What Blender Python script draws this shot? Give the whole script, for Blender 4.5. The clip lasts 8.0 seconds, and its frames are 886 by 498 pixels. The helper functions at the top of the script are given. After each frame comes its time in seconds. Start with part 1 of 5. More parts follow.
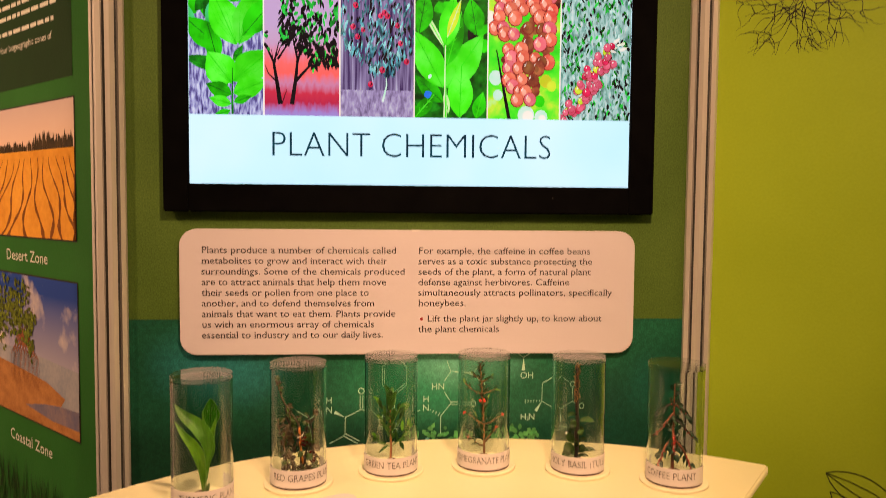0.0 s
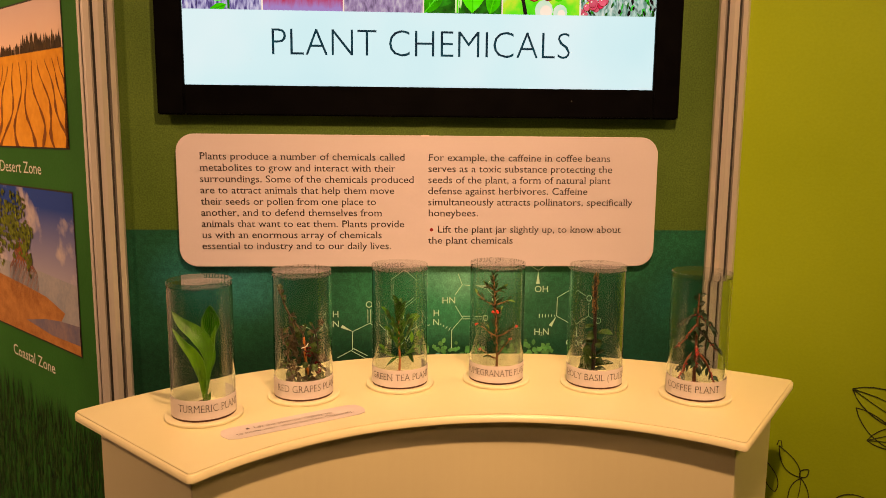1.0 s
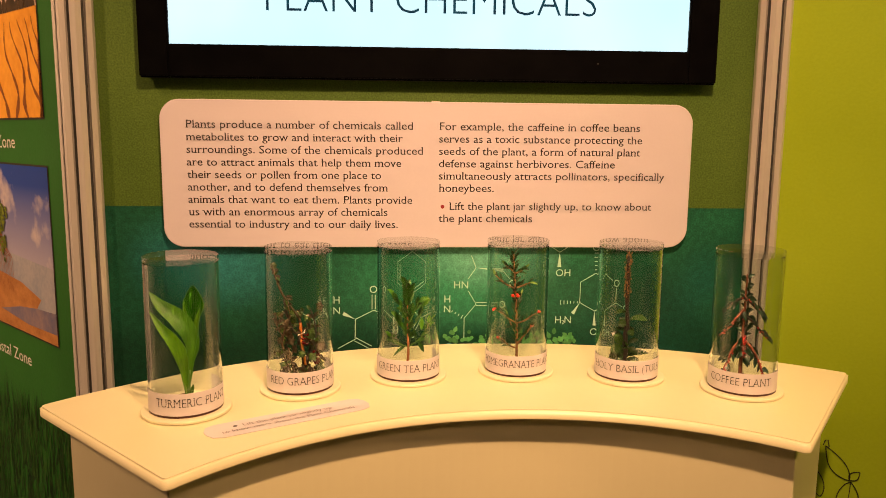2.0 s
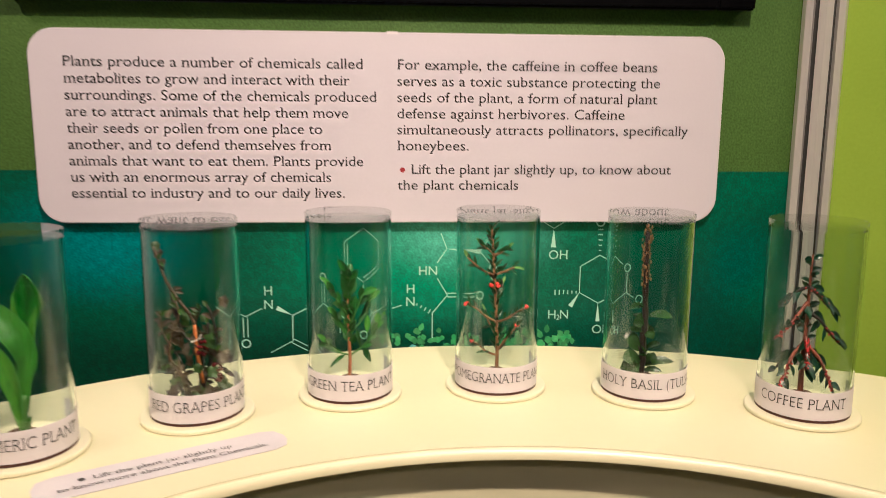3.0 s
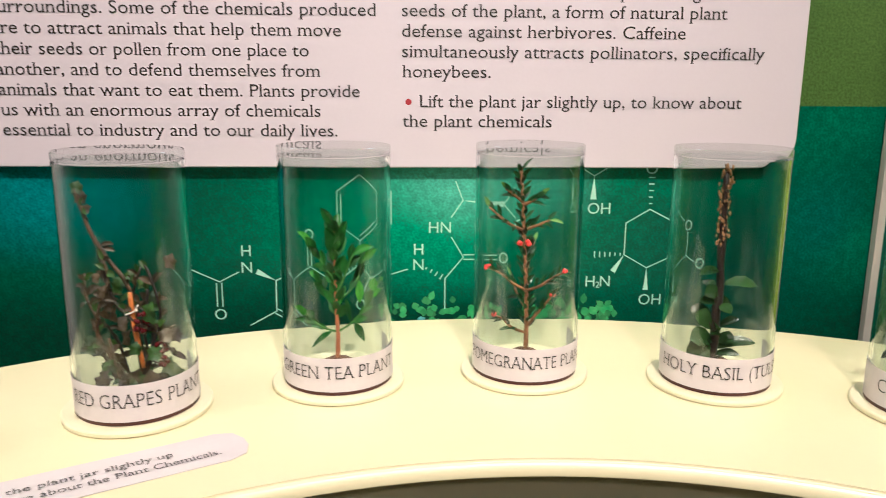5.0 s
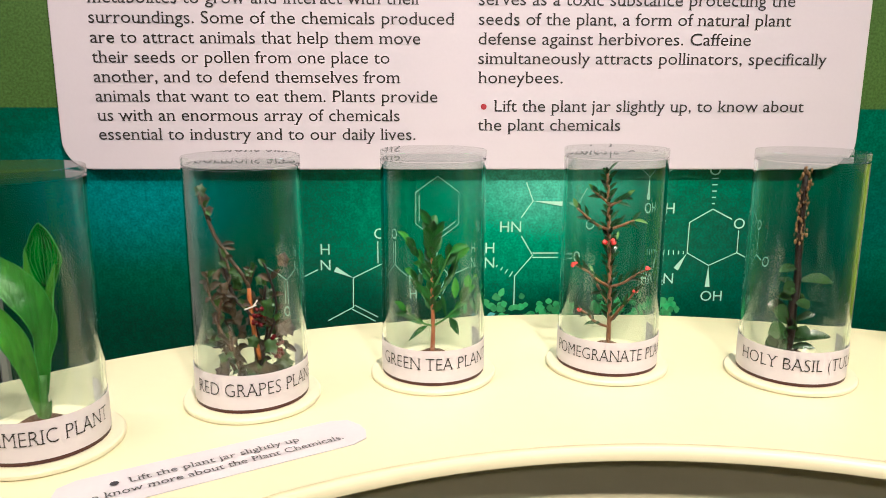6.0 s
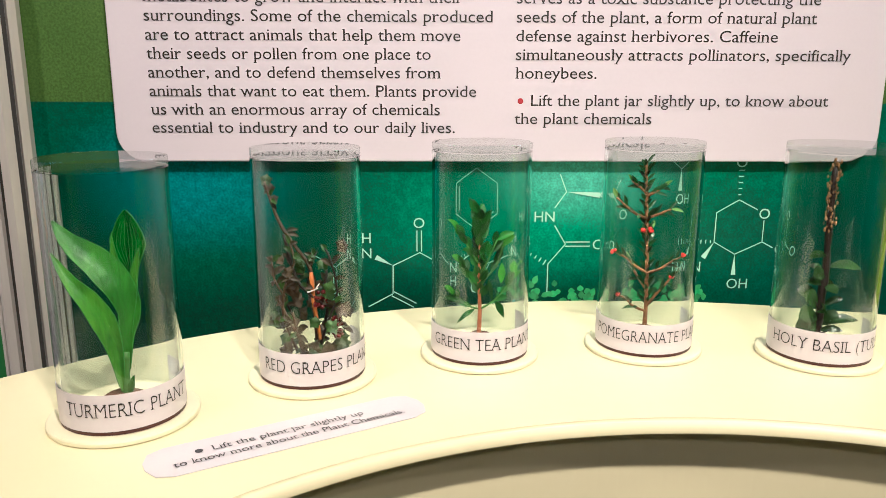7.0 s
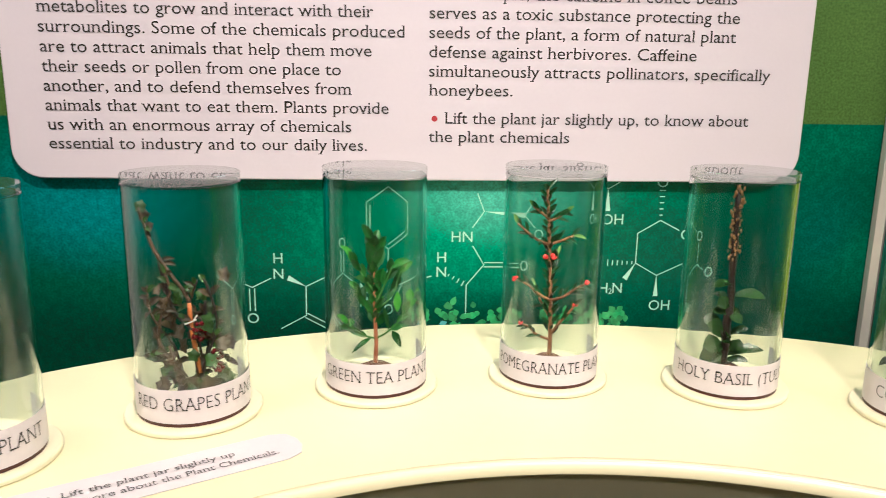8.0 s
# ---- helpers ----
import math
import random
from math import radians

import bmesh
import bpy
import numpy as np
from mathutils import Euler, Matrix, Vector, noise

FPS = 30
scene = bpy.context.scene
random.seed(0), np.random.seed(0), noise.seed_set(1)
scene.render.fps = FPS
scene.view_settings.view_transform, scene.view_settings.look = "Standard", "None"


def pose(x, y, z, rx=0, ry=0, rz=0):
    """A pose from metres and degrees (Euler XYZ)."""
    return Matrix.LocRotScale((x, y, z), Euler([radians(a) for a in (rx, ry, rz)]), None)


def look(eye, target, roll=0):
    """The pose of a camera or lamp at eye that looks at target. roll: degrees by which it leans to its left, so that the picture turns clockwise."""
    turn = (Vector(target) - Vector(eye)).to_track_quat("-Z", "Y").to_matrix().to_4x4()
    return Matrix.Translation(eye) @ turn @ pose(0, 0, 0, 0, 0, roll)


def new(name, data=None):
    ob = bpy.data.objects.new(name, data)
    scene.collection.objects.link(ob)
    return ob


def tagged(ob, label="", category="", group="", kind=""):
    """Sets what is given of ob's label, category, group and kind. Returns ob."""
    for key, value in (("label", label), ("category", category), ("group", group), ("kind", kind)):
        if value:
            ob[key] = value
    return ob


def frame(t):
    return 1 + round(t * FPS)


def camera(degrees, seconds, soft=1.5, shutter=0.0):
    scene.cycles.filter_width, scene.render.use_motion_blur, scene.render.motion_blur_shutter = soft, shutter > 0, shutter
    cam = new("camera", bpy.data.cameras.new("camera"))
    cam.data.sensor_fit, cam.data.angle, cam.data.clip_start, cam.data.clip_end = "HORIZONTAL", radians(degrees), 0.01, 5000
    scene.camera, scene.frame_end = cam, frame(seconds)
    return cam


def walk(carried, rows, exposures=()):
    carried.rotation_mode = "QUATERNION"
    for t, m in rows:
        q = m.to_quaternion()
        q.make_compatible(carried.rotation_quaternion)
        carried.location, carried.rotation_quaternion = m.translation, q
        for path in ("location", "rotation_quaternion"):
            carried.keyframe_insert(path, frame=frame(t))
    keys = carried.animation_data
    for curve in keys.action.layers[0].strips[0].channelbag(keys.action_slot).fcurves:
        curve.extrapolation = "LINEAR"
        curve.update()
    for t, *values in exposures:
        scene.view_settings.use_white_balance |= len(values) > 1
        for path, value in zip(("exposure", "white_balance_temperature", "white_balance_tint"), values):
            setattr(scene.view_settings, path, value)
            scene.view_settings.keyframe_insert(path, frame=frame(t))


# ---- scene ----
import collections

cam = camera(60.4, 8.0, soft=0.45, shutter=0.25)
PATH = [
    (0, (-0.092, -1.268, 1.305), (0.053, 0.723, 1.187), 0.5),
    (0.5, (-0.097, -1.256, 1.31), (0.045, 0.716, 1.014), 0.5),
    (1, (-0.089, -1.209, 1.26), (0.03, 0.766, 0.968), 0.5),
    (1.5, (-0.097, -1.158, 1.241), (0.025, 0.816, 0.95), 0.5),
    (1.7, (-0.098, -1.14, 1.227), (0.015, 0.837, 0.948), 0.6),
    (2.8, (-0.074, -0.916, 1.203), (0.057, 1.043, 0.825), 0.4),
    (3, (-0.048, -0.861, 1.17), (0.087, 1.106, 0.833), 0.4),
    (3.5, (-0.012, -0.759, 1.138), (0.132, 1.201, 0.769), 0.4),
    (4, (-0.001, -0.704, 1.125), (0.124, 1.242, 0.678), 0.3),
    (4.5, (0.002, -0.694, 1.132), (0.117, 1.25, 0.676), 0.4),
    (5, (-0.036, -0.709, 1.13), (0.055, 1.244, 0.706), 0.4),
    (5.2, (-0.053, -0.719, 1.134), (0.016, 1.239, 0.735), 0.3),
    (6.3, (-0.112, -0.75, 1.139), (-0.053, 1.199, 0.695), 0.1),
    (6.5, (-0.123, -0.762, 1.142), (-0.074, 1.186, 0.693), 0.1),
    (7, (-0.131, -0.767, 1.138), (-0.078, 1.182, 0.694), 0.2),
    (7.5, (-0.112, -0.754, 1.145), (-0.034, 1.197, 0.712), 0.7),
    (8, (-0.068, -0.743, 1.153), (0.045, 1.205, 0.711), 0.8),
]
EXPOSURES = [(0, -0.88, 6900, 12), (0.8, -1.02, 7900, 15), (1.7, -0.82, 7900, 15), (2.8, -0.65, 4540, -3), (4.2, -0.56, 4110, -5), (7, -0.33, 4040, -7), (8, -0.34, 4040, -7)]
walk(cam, [(t, look(eye, target, roll)) for t, eye, target, roll in PATH], EXPOSURES)

# ---- light: unseen lamps; the first placed from cast shadows, the others added to brighten ----
world = bpy.data.worlds.new("hall_dark")
world.use_nodes = True
world.node_tree.nodes["Background"].inputs[0].default_value = (1.0, 0.64, 0.45, 1)
world.node_tree.nodes["Background"].inputs[1].default_value = 0.027
scene.world = world


def unseen_lamp(eye, target, watts, size, colour, spread=110):
    data = bpy.data.lights.new("lamp_out_of_view", "AREA")
    data.shape, data.size, data.energy, data.color, data.spread = "DISK", size, watts, colour, radians(spread)
    lamp = new("lamp_out_of_view", data)
    lamp.matrix_world = look(eye, target)
    return lamp


unseen_lamp((0.10, -0.98, 2.02), (0.0, -0.08, 1.05), 16.2, 0.06, (1.0, 0.574, 0.32))
# unseen lamp, aimed to brighten the green wall
unseen_lamp((-1.85, -1.25, 2.7), (-0.98, 0.35, 1.2), 12, 0.10, (1.0, 0.574, 0.32), 62)
# added lamp to brighten the olive wall
unseen_lamp((1.75, -1.35, 2.7), (0.98, -0.40, 1.3), 4, 0.10, (1.0, 0.574, 0.32), 62)
# added lamp: brightens wall_west for the tubes' left edges to reflect
unseen_lamp((-2.3, 0.2, 2.85), (-3.2, 0.4, 0.9), 130, 0.3, (1.0, 0.588, 0.361), 100)
# added lamp: brightens wall_east in the same way, more weakly
unseen_lamp((2.3, -0.6, 2.85), (3.2, -0.4, 0.8), 37, 0.3, (1.0, 0.588, 0.361), 120)
# added fill from the front for board and counter body
unseen_lamp((0.1, -3.0, 2.85), (0.0, -1.0, 0.6), 15.5, 0.25, (1.0, 0.583, 0.35), 150)


# ---- materials ----
def tree(name):
    m = bpy.data.materials.new(name)
    m.use_nodes = True
    n = m.node_tree.nodes
    return m, n, m.node_tree.links, n["Principled BSDF"]


def mottled(name, colour, second, scale=20.0, fine=200.0, rough=0.5, bump=0.05, metal=0.0, spread=0.5, coat=0.0, per_object=0.0, spec=0.5, stretch=(1, 1, 1)):
    """A surface of two tones in blotches, with fine grain in colour and relief."""
    m, n, l, b = tree(name)
    co = n.new("ShaderNodeTexCoord")
    big, small = n.new("ShaderNodeTexNoise"), n.new("ShaderNodeTexNoise")
    big.inputs["Scale"].default_value, small.inputs["Scale"].default_value = scale, fine
    big.inputs["Detail"].default_value, small.inputs["Detail"].default_value = 5, 3
    mp = n.new("ShaderNodeMapping")
    mp.inputs["Scale"].default_value = stretch
    l.new(co.outputs["Object"], mp.inputs["Vector"])
    for t in (big, small):
        l.new(mp.outputs[0], t.inputs["Vector"])
    add = n.new("ShaderNodeMath")
    add.operation = "MULTIPLY_ADD"
    add.inputs[1].default_value = 0.4
    l.new(small.outputs["Fac"], add.inputs[0])
    l.new(big.outputs["Fac"], add.inputs[2])
    ramp = n.new("ShaderNodeMapRange")
    ramp.inputs["From Min"].default_value, ramp.inputs["From Max"].default_value = 0.7 - spread / 2, 0.7 + spread / 2
    l.new(add.outputs[0], ramp.inputs["Value"])
    mix = n.new("ShaderNodeMix")
    mix.data_type = "RGBA"
    mix.inputs["A"].default_value, mix.inputs["B"].default_value = (*colour, 1), (*second, 1)
    l.new(ramp.outputs[0], mix.inputs["Factor"])
    out = mix.outputs["Result"]
    if per_object:
        info, hsv, vary = n.new("ShaderNodeObjectInfo"), n.new("ShaderNodeHueSaturation"), n.new("ShaderNodeMapRange")
        vary.inputs["To Min"].default_value, vary.inputs["To Max"].default_value = 1 - per_object, 1 + per_object
        l.new(info.outputs["Random"], vary.inputs["Value"])
        l.new(vary.outputs[0], hsv.inputs["Value"])
        l.new(out, hsv.inputs["Color"])
        out = hsv.outputs["Color"]
    l.new(out, b.inputs["Base Color"])
    b.inputs["Roughness"].default_value, b.inputs["Metallic"].default_value = rough, metal
    b.inputs["Coat Weight"].default_value = coat
    b.inputs["Specular IOR Level"].default_value = spec
    if bump:
        relief = n.new("ShaderNodeBump")
        relief.inputs["Strength"].default_value, relief.inputs["Distance"].default_value = bump, 0.002
        l.new(small.outputs["Fac"], relief.inputs["Height"])
        l.new(relief.outputs[0], b.inputs["Normal"])
    return m


def glow(name, stops, strength=1.0, scale=60.0, stretch=(1, 1, 1), spread=0.4, vary=0.0, upright=None):
    """Lit pixels of the display: emission in a row of tones, by noise or, with upright = (z0, z1), from below upwards."""
    m, n, l, b = tree(name)
    co, mp, tx, tones = n.new("ShaderNodeTexCoord"), n.new("ShaderNodeMapping"), n.new("ShaderNodeTexNoise"), n.new("ShaderNodeValToRGB")
    mp.inputs["Scale"].default_value = stretch
    tx.inputs["Scale"].default_value, tx.inputs["Detail"].default_value = scale, 4
    l.new(co.outputs["Object"], mp.inputs["Vector"])
    l.new(mp.outputs[0], tx.inputs["Vector"])
    ramp = n.new("ShaderNodeMapRange")
    lo, hi = 0.5 - spread / 2, 0.5 + spread / 2
    source = tx.outputs["Fac"]
    if upright:
        sep, add = n.new("ShaderNodeSeparateXYZ"), n.new("ShaderNodeMath")
        l.new(co.outputs["Object"], sep.inputs[0])
        add.operation = "MULTIPLY_ADD"
        add.inputs[1].default_value = spread
        l.new(tx.outputs["Fac"], add.inputs[0])
        l.new(sep.outputs[2], add.inputs[2])
        source, lo, hi = add.outputs[0], upright[0] + spread / 2, upright[1] + spread / 2
    ramp.inputs["From Min"].default_value, ramp.inputs["From Max"].default_value = lo, hi
    l.new(source, ramp.inputs["Value"])
    l.new(ramp.outputs[0], tones.inputs["Fac"])
    el = tones.color_ramp.elements
    while len(el) < len(stops):
        el.new(0.5)
    for k, c in enumerate(stops):
        el[k].position, el[k].color = k / (len(stops) - 1), (*c, 1)
    out = tones.outputs["Color"]
    if vary:
        info, hsv, rng = n.new("ShaderNodeObjectInfo"), n.new("ShaderNodeHueSaturation"), n.new("ShaderNodeMapRange")
        rng.inputs["To Min"].default_value, rng.inputs["To Max"].default_value = 1 - vary, 1 + vary
        l.new(info.outputs["Random"], rng.inputs["Value"])
        l.new(rng.outputs[0], hsv.inputs["Value"])
        l.new(out, hsv.inputs["Color"])
        out = hsv.outputs["Color"]
    b.inputs["Base Color"].default_value = (0.005, 0.005, 0.005, 1)
    b.inputs["Roughness"].default_value, b.inputs["Specular IOR Level"].default_value = 0.4, 0.02
    l.new(out, b.inputs["Emission Color"])
    b.inputs["Emission Strength"].default_value = strength * 1.86
    return m


def clear_acrylic(name, tint, rough=0.015, ior=1.49, steep=4.5, most=0.75):
    """Thin clear acrylic: gloss by Fresnel over a faintly tinted see-through sheet."""
    m, n, l, b = tree(name)
    n.remove(b)
    face, power, fres = n.new("ShaderNodeLayerWeight"), n.new("ShaderNodeMath"), n.new("ShaderNodeMath")
    tr, gl, mix = n.new("ShaderNodeBsdfTransparent"), n.new("ShaderNodeBsdfGlossy"), n.new("ShaderNodeMixShader")
    face.inputs["Blend"].default_value = 0.5
    power.operation, power.inputs[1].default_value = "POWER", steep
    fres.operation, fres.inputs[1].default_value, fres.inputs[2].default_value = "MULTIPLY_ADD", most, ((ior - 1) / (ior + 1)) ** 2
    l.new(face.outputs["Facing"], power.inputs[0])
    l.new(power.outputs[0], fres.inputs[0])
    tr.inputs["Color"].default_value = (*tint, 1)
    gl.inputs["Roughness"].default_value = rough
    l.new(fres.outputs[0], mix.inputs[0])
    l.new(tr.outputs[0], mix.inputs[1])
    l.new(gl.outputs[0], mix.inputs[2])
    l.new(mix.outputs[0], n["Material Output"].inputs["Surface"])
    return m


def acrylic_wall(name, tint, ior):
    """Solid clear acrylic that bends light."""
    m, n, l, b = tree(name)
    n.remove(b)
    g = n.new("ShaderNodeBsdfGlass")
    g.inputs["Color"].default_value, g.inputs["Roughness"].default_value, g.inputs["IOR"].default_value = (*tint, 1), 0.0, ior
    l.new(g.outputs[0], n["Material Output"].inputs["Surface"])
    return m


def mural_material():
    """Printed mural: olive sheet above, deep green to teal photograph below, with a paper grain; darker towards the
    counter, with a light reflection painted in.
    """
    m, n, l, b = tree("mural_print")
    co, sep = n.new("ShaderNodeTexCoord"), n.new("ShaderNodeSeparateXYZ")
    l.new(co.outputs["Object"], sep.inputs[0])
    grain, cloud, fibre = [n.new("ShaderNodeTexNoise") for _ in range(3)]
    fibre.inputs["Scale"].default_value, fibre.inputs["Detail"].default_value = 115, 4
    grain.inputs["Scale"].default_value, grain.inputs["Detail"].default_value = 430, 6
    cloud.inputs["Scale"].default_value, cloud.inputs["Detail"].default_value = 5.5, 3
    for t in (grain, cloud, fibre):
        l.new(co.outputs["Object"], t.inputs["Vector"])

    def mixed(fac, a, c):
        x = n.new("ShaderNodeMix")
        x.data_type = "RGBA"
        for key, v in (("A", a), ("B", c)):
            if isinstance(v, tuple):
                x.inputs[key].default_value = (*v, 1)
            else:
                l.new(v, x.inputs[key])
        l.new(fac, x.inputs["Factor"])
        return x.outputs["Result"]

    def ranged(value, lo, hi):
        r = n.new("ShaderNodeMapRange")
        r.interpolation_type = "SMOOTHSTEP"
        r.inputs["From Min"].default_value, r.inputs["From Max"].default_value = lo, hi
        l.new(value, r.inputs["Value"])
        return r.outputs[0]

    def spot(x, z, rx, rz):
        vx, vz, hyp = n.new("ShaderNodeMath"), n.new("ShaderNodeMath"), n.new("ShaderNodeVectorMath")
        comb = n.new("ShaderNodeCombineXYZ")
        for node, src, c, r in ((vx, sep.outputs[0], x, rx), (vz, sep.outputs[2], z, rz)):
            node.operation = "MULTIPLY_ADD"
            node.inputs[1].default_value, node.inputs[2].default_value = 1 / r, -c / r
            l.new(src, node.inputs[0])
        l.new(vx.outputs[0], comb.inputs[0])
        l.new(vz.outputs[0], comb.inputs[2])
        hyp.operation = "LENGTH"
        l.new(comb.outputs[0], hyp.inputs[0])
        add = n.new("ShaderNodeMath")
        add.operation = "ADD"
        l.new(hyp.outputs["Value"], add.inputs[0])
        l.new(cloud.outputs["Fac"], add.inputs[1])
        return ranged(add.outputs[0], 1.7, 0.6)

    low = mixed(ranged(cloud.outputs["Fac"], 0.35, 0.7), (0.005, 0.062, 0.034), (0.013, 0.140, 0.072))
    # darker below, towards the counter top
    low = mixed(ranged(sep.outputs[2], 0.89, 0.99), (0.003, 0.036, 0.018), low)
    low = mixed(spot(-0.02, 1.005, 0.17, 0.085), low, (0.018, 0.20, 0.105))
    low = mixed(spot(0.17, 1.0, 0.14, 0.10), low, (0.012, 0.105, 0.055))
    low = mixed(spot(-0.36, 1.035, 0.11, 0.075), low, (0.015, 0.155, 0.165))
    # lighter band under the board
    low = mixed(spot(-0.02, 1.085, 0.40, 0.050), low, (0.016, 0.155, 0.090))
    # pale patch: misty light reflection painted into the upper middle
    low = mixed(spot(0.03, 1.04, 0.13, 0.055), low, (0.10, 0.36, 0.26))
    # darker patch towards the right post
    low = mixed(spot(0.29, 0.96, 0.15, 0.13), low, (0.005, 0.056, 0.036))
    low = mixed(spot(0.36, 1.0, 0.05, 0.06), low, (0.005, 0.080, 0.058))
    high = mixed(ranged(cloud.outputs["Fac"], 0.3, 0.7), (0.054, 0.106, 0.016), (0.070, 0.128, 0.022))
    step = n.new("ShaderNodeMath")
    step.operation = "GREATER_THAN"
    step.inputs[1].default_value = 1.112
    l.new(sep.outputs[2], step.inputs[0])
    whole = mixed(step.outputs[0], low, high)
    speck = ranged(grain.outputs["Fac"], 0.25, 0.8)
    dark = n.new("ShaderNodeMix")
    dark.data_type, dark.blend_type = "RGBA", "MULTIPLY"
    dark.inputs["Factor"].default_value = 0.55
    l.new(whole, dark.inputs["A"])
    tone = mixed(speck, (0.50, 0.56, 0.54), (1.68, 1.68, 1.64))
    l.new(tone, dark.inputs["B"])
    patch = n.new("ShaderNodeMix")
    patch.data_type, patch.blend_type = "RGBA", "MULTIPLY"
    below = n.new("ShaderNodeMath")
    below.operation = "MULTIPLY_ADD"
    below.inputs[1].default_value, below.inputs[2].default_value = -0.34, 0.42
    l.new(step.outputs[0], below.inputs[0])
    l.new(below.outputs[0], patch.inputs["Factor"])
    l.new(dark.outputs["Result"], patch.inputs["A"])
    l.new(mixed(ranged(fibre.outputs["Fac"], 0.36, 0.66), (0.62, 0.66, 0.66), (1.36, 1.32, 1.34)), patch.inputs["B"])
    l.new(patch.outputs["Result"], b.inputs["Base Color"])
    b.inputs["Roughness"].default_value, b.inputs["Specular IOR Level"].default_value = 0.5, 0.25
    relief = n.new("ShaderNodeBump")
    relief.inputs["Strength"].default_value, relief.inputs["Distance"].default_value = 0.25, 0.001
    l.new(grain.outputs["Fac"], relief.inputs["Height"])
    l.new(relief.outputs[0], b.inputs["Normal"])
    return m


def sky_print(name, low, high, z0, z1, cloud):
    """A printed sky: a fade from low to high with clouds."""
    m, n, l, b = tree(name)
    co, sep, r, tx, mix, mix2, r2 = [n.new("ShaderNode" + k) for k in ("TexCoord", "SeparateXYZ", "MapRange", "TexNoise", "Mix", "Mix", "MapRange")]
    l.new(co.outputs["Object"], sep.inputs[0])
    l.new(co.outputs["Object"], tx.inputs["Vector"])
    tx.inputs["Scale"].default_value, tx.inputs["Detail"].default_value = 14, 5
    r.inputs["From Min"].default_value, r.inputs["From Max"].default_value = z0, z1
    l.new(sep.outputs[2], r.inputs["Value"])
    mix.data_type = mix2.data_type = "RGBA"
    mix.inputs["A"].default_value, mix.inputs["B"].default_value = (*low, 1), (*high, 1)
    l.new(r.outputs[0], mix.inputs["Factor"])
    r2.inputs["From Min"].default_value, r2.inputs["From Max"].default_value, r2.inputs["To Max"].default_value = 0.55, 0.72, cloud
    l.new(tx.outputs["Fac"], r2.inputs["Value"])
    l.new(r2.outputs[0], mix2.inputs["Factor"])
    l.new(mix.outputs["Result"], mix2.inputs["A"])
    mix2.inputs["B"].default_value = (0.75, 0.66, 0.6, 1)
    l.new(mix2.outputs["Result"], b.inputs["Base Color"])
    b.inputs["Roughness"].default_value, b.inputs["Specular IOR Level"].default_value = 0.5, 0.12
    return m


MURAL = mural_material()
OLIVE = mottled("olive_print", (0.27, 0.40, 0.020), (0.32, 0.46, 0.028), 4, 240, 0.5, 0.12, spec=0.25)
LEAF_PRINT = mottled("green_print", (0.014, 0.125, 0.014), (0.026, 0.165, 0.024), 6, 200, 0.5, 0.08, spec=0.12)
DARK_PRINT = mottled("dark_green_print", (0.008, 0.035, 0.008), (0.012, 0.05, 0.012), 8, 200, 0.5, 0.08, spec=0.12)
INK = mottled("black_ink", (0.012, 0.012, 0.014), (0.02, 0.02, 0.022), 50, 400, 0.5, 0)
INK_LINE = mottled("drawn_ink", (0.012, 0.018, 0.006), (0.03, 0.035, 0.012), 50, 400, 0.5, 0)
RED_INK = mottled("red_ink", (0.3, 0.02, 0.03), (0.35, 0.03, 0.04), 50, 400, 0.5, 0)
# note ink made greyer: glare on the paper put into its colour
GREY_INK = mottled("glare_greyed_ink", (0.035, 0.03, 0.035), (0.06, 0.055, 0.06), 50, 400, 0.5, 0)
PALE_INK = mottled("pale_green_ink", (0.36, 0.62, 0.48), (0.46, 0.70, 0.57), 60, 400, 0.5, 0)
WHITE_INK = mottled("white_ink", (0.7, 0.72, 0.66), (0.78, 0.79, 0.72), 60, 400, 0.5, 0)
PLANT_INK = mottled("printed_leaf", (0.035, 0.22, 0.06), (0.11, 0.36, 0.11), 90, 300, 0.5, 0, per_object=0.45)
BLUE_INK = mottled("printed_blue_leaf", (0.10, 0.33, 0.34), (0.16, 0.42, 0.42), 70, 300, 0.5, 0)
BOARD = mottled("matt_white_board", (0.535, 0.50, 0.565), (0.56, 0.525, 0.59), 6, 300, 0.5, 0.03)
PAPER = mottled("white_label_paper", (0.64, 0.60, 0.635), (0.69, 0.65, 0.675), 30, 300, 0.45, 0.03)
CREAM = mottled("cream_lacquer", (0.77, 0.73, 0.46), (0.80, 0.765, 0.50), 5, 120, 0.33, 0.02, spread=0.8)
CREAM_DISC = mottled("cream_disc", (0.78, 0.75, 0.51), (0.81, 0.78, 0.55), 20, 200, 0.4, 0.02)
ALUMINIUM = mottled("satin_aluminium", (0.58, 0.56, 0.53), (0.68, 0.66, 0.62), 30, 300, 0.36, 0.02, metal=0.45, stretch=(1, 1, 0.1))
GROOVE = mottled("dark_groove", (0.02, 0.02, 0.02), (0.03, 0.03, 0.03), 30, 300, 0.7, 0)
BLACK = mottled("black_plastic", (0.0015, 0.0015, 0.002), (0.003, 0.003, 0.0035), 30, 400, 0.35, 0.03, spec=0.02)
MAROON = mottled("dark_brown_base", (0.05, 0.014, 0.010), (0.07, 0.022, 0.015), 60, 300, 0.4, 0.05)
SOIL = mottled("brown_soil", (0.09, 0.04, 0.02), (0.16, 0.08, 0.04), 200, 900, 0.9, 0.8)
CLEAR = acrylic_wall("clear_acrylic_tube", (0.975, 0.99, 0.98), 1.49)
# tinted film of an added sleeve that casts the tubes' shadow
SLEEVE = clear_acrylic("shade_sleeve_film", (0.89, 0.905, 0.895), 0.06, 1.02, 4.0, 0.45)
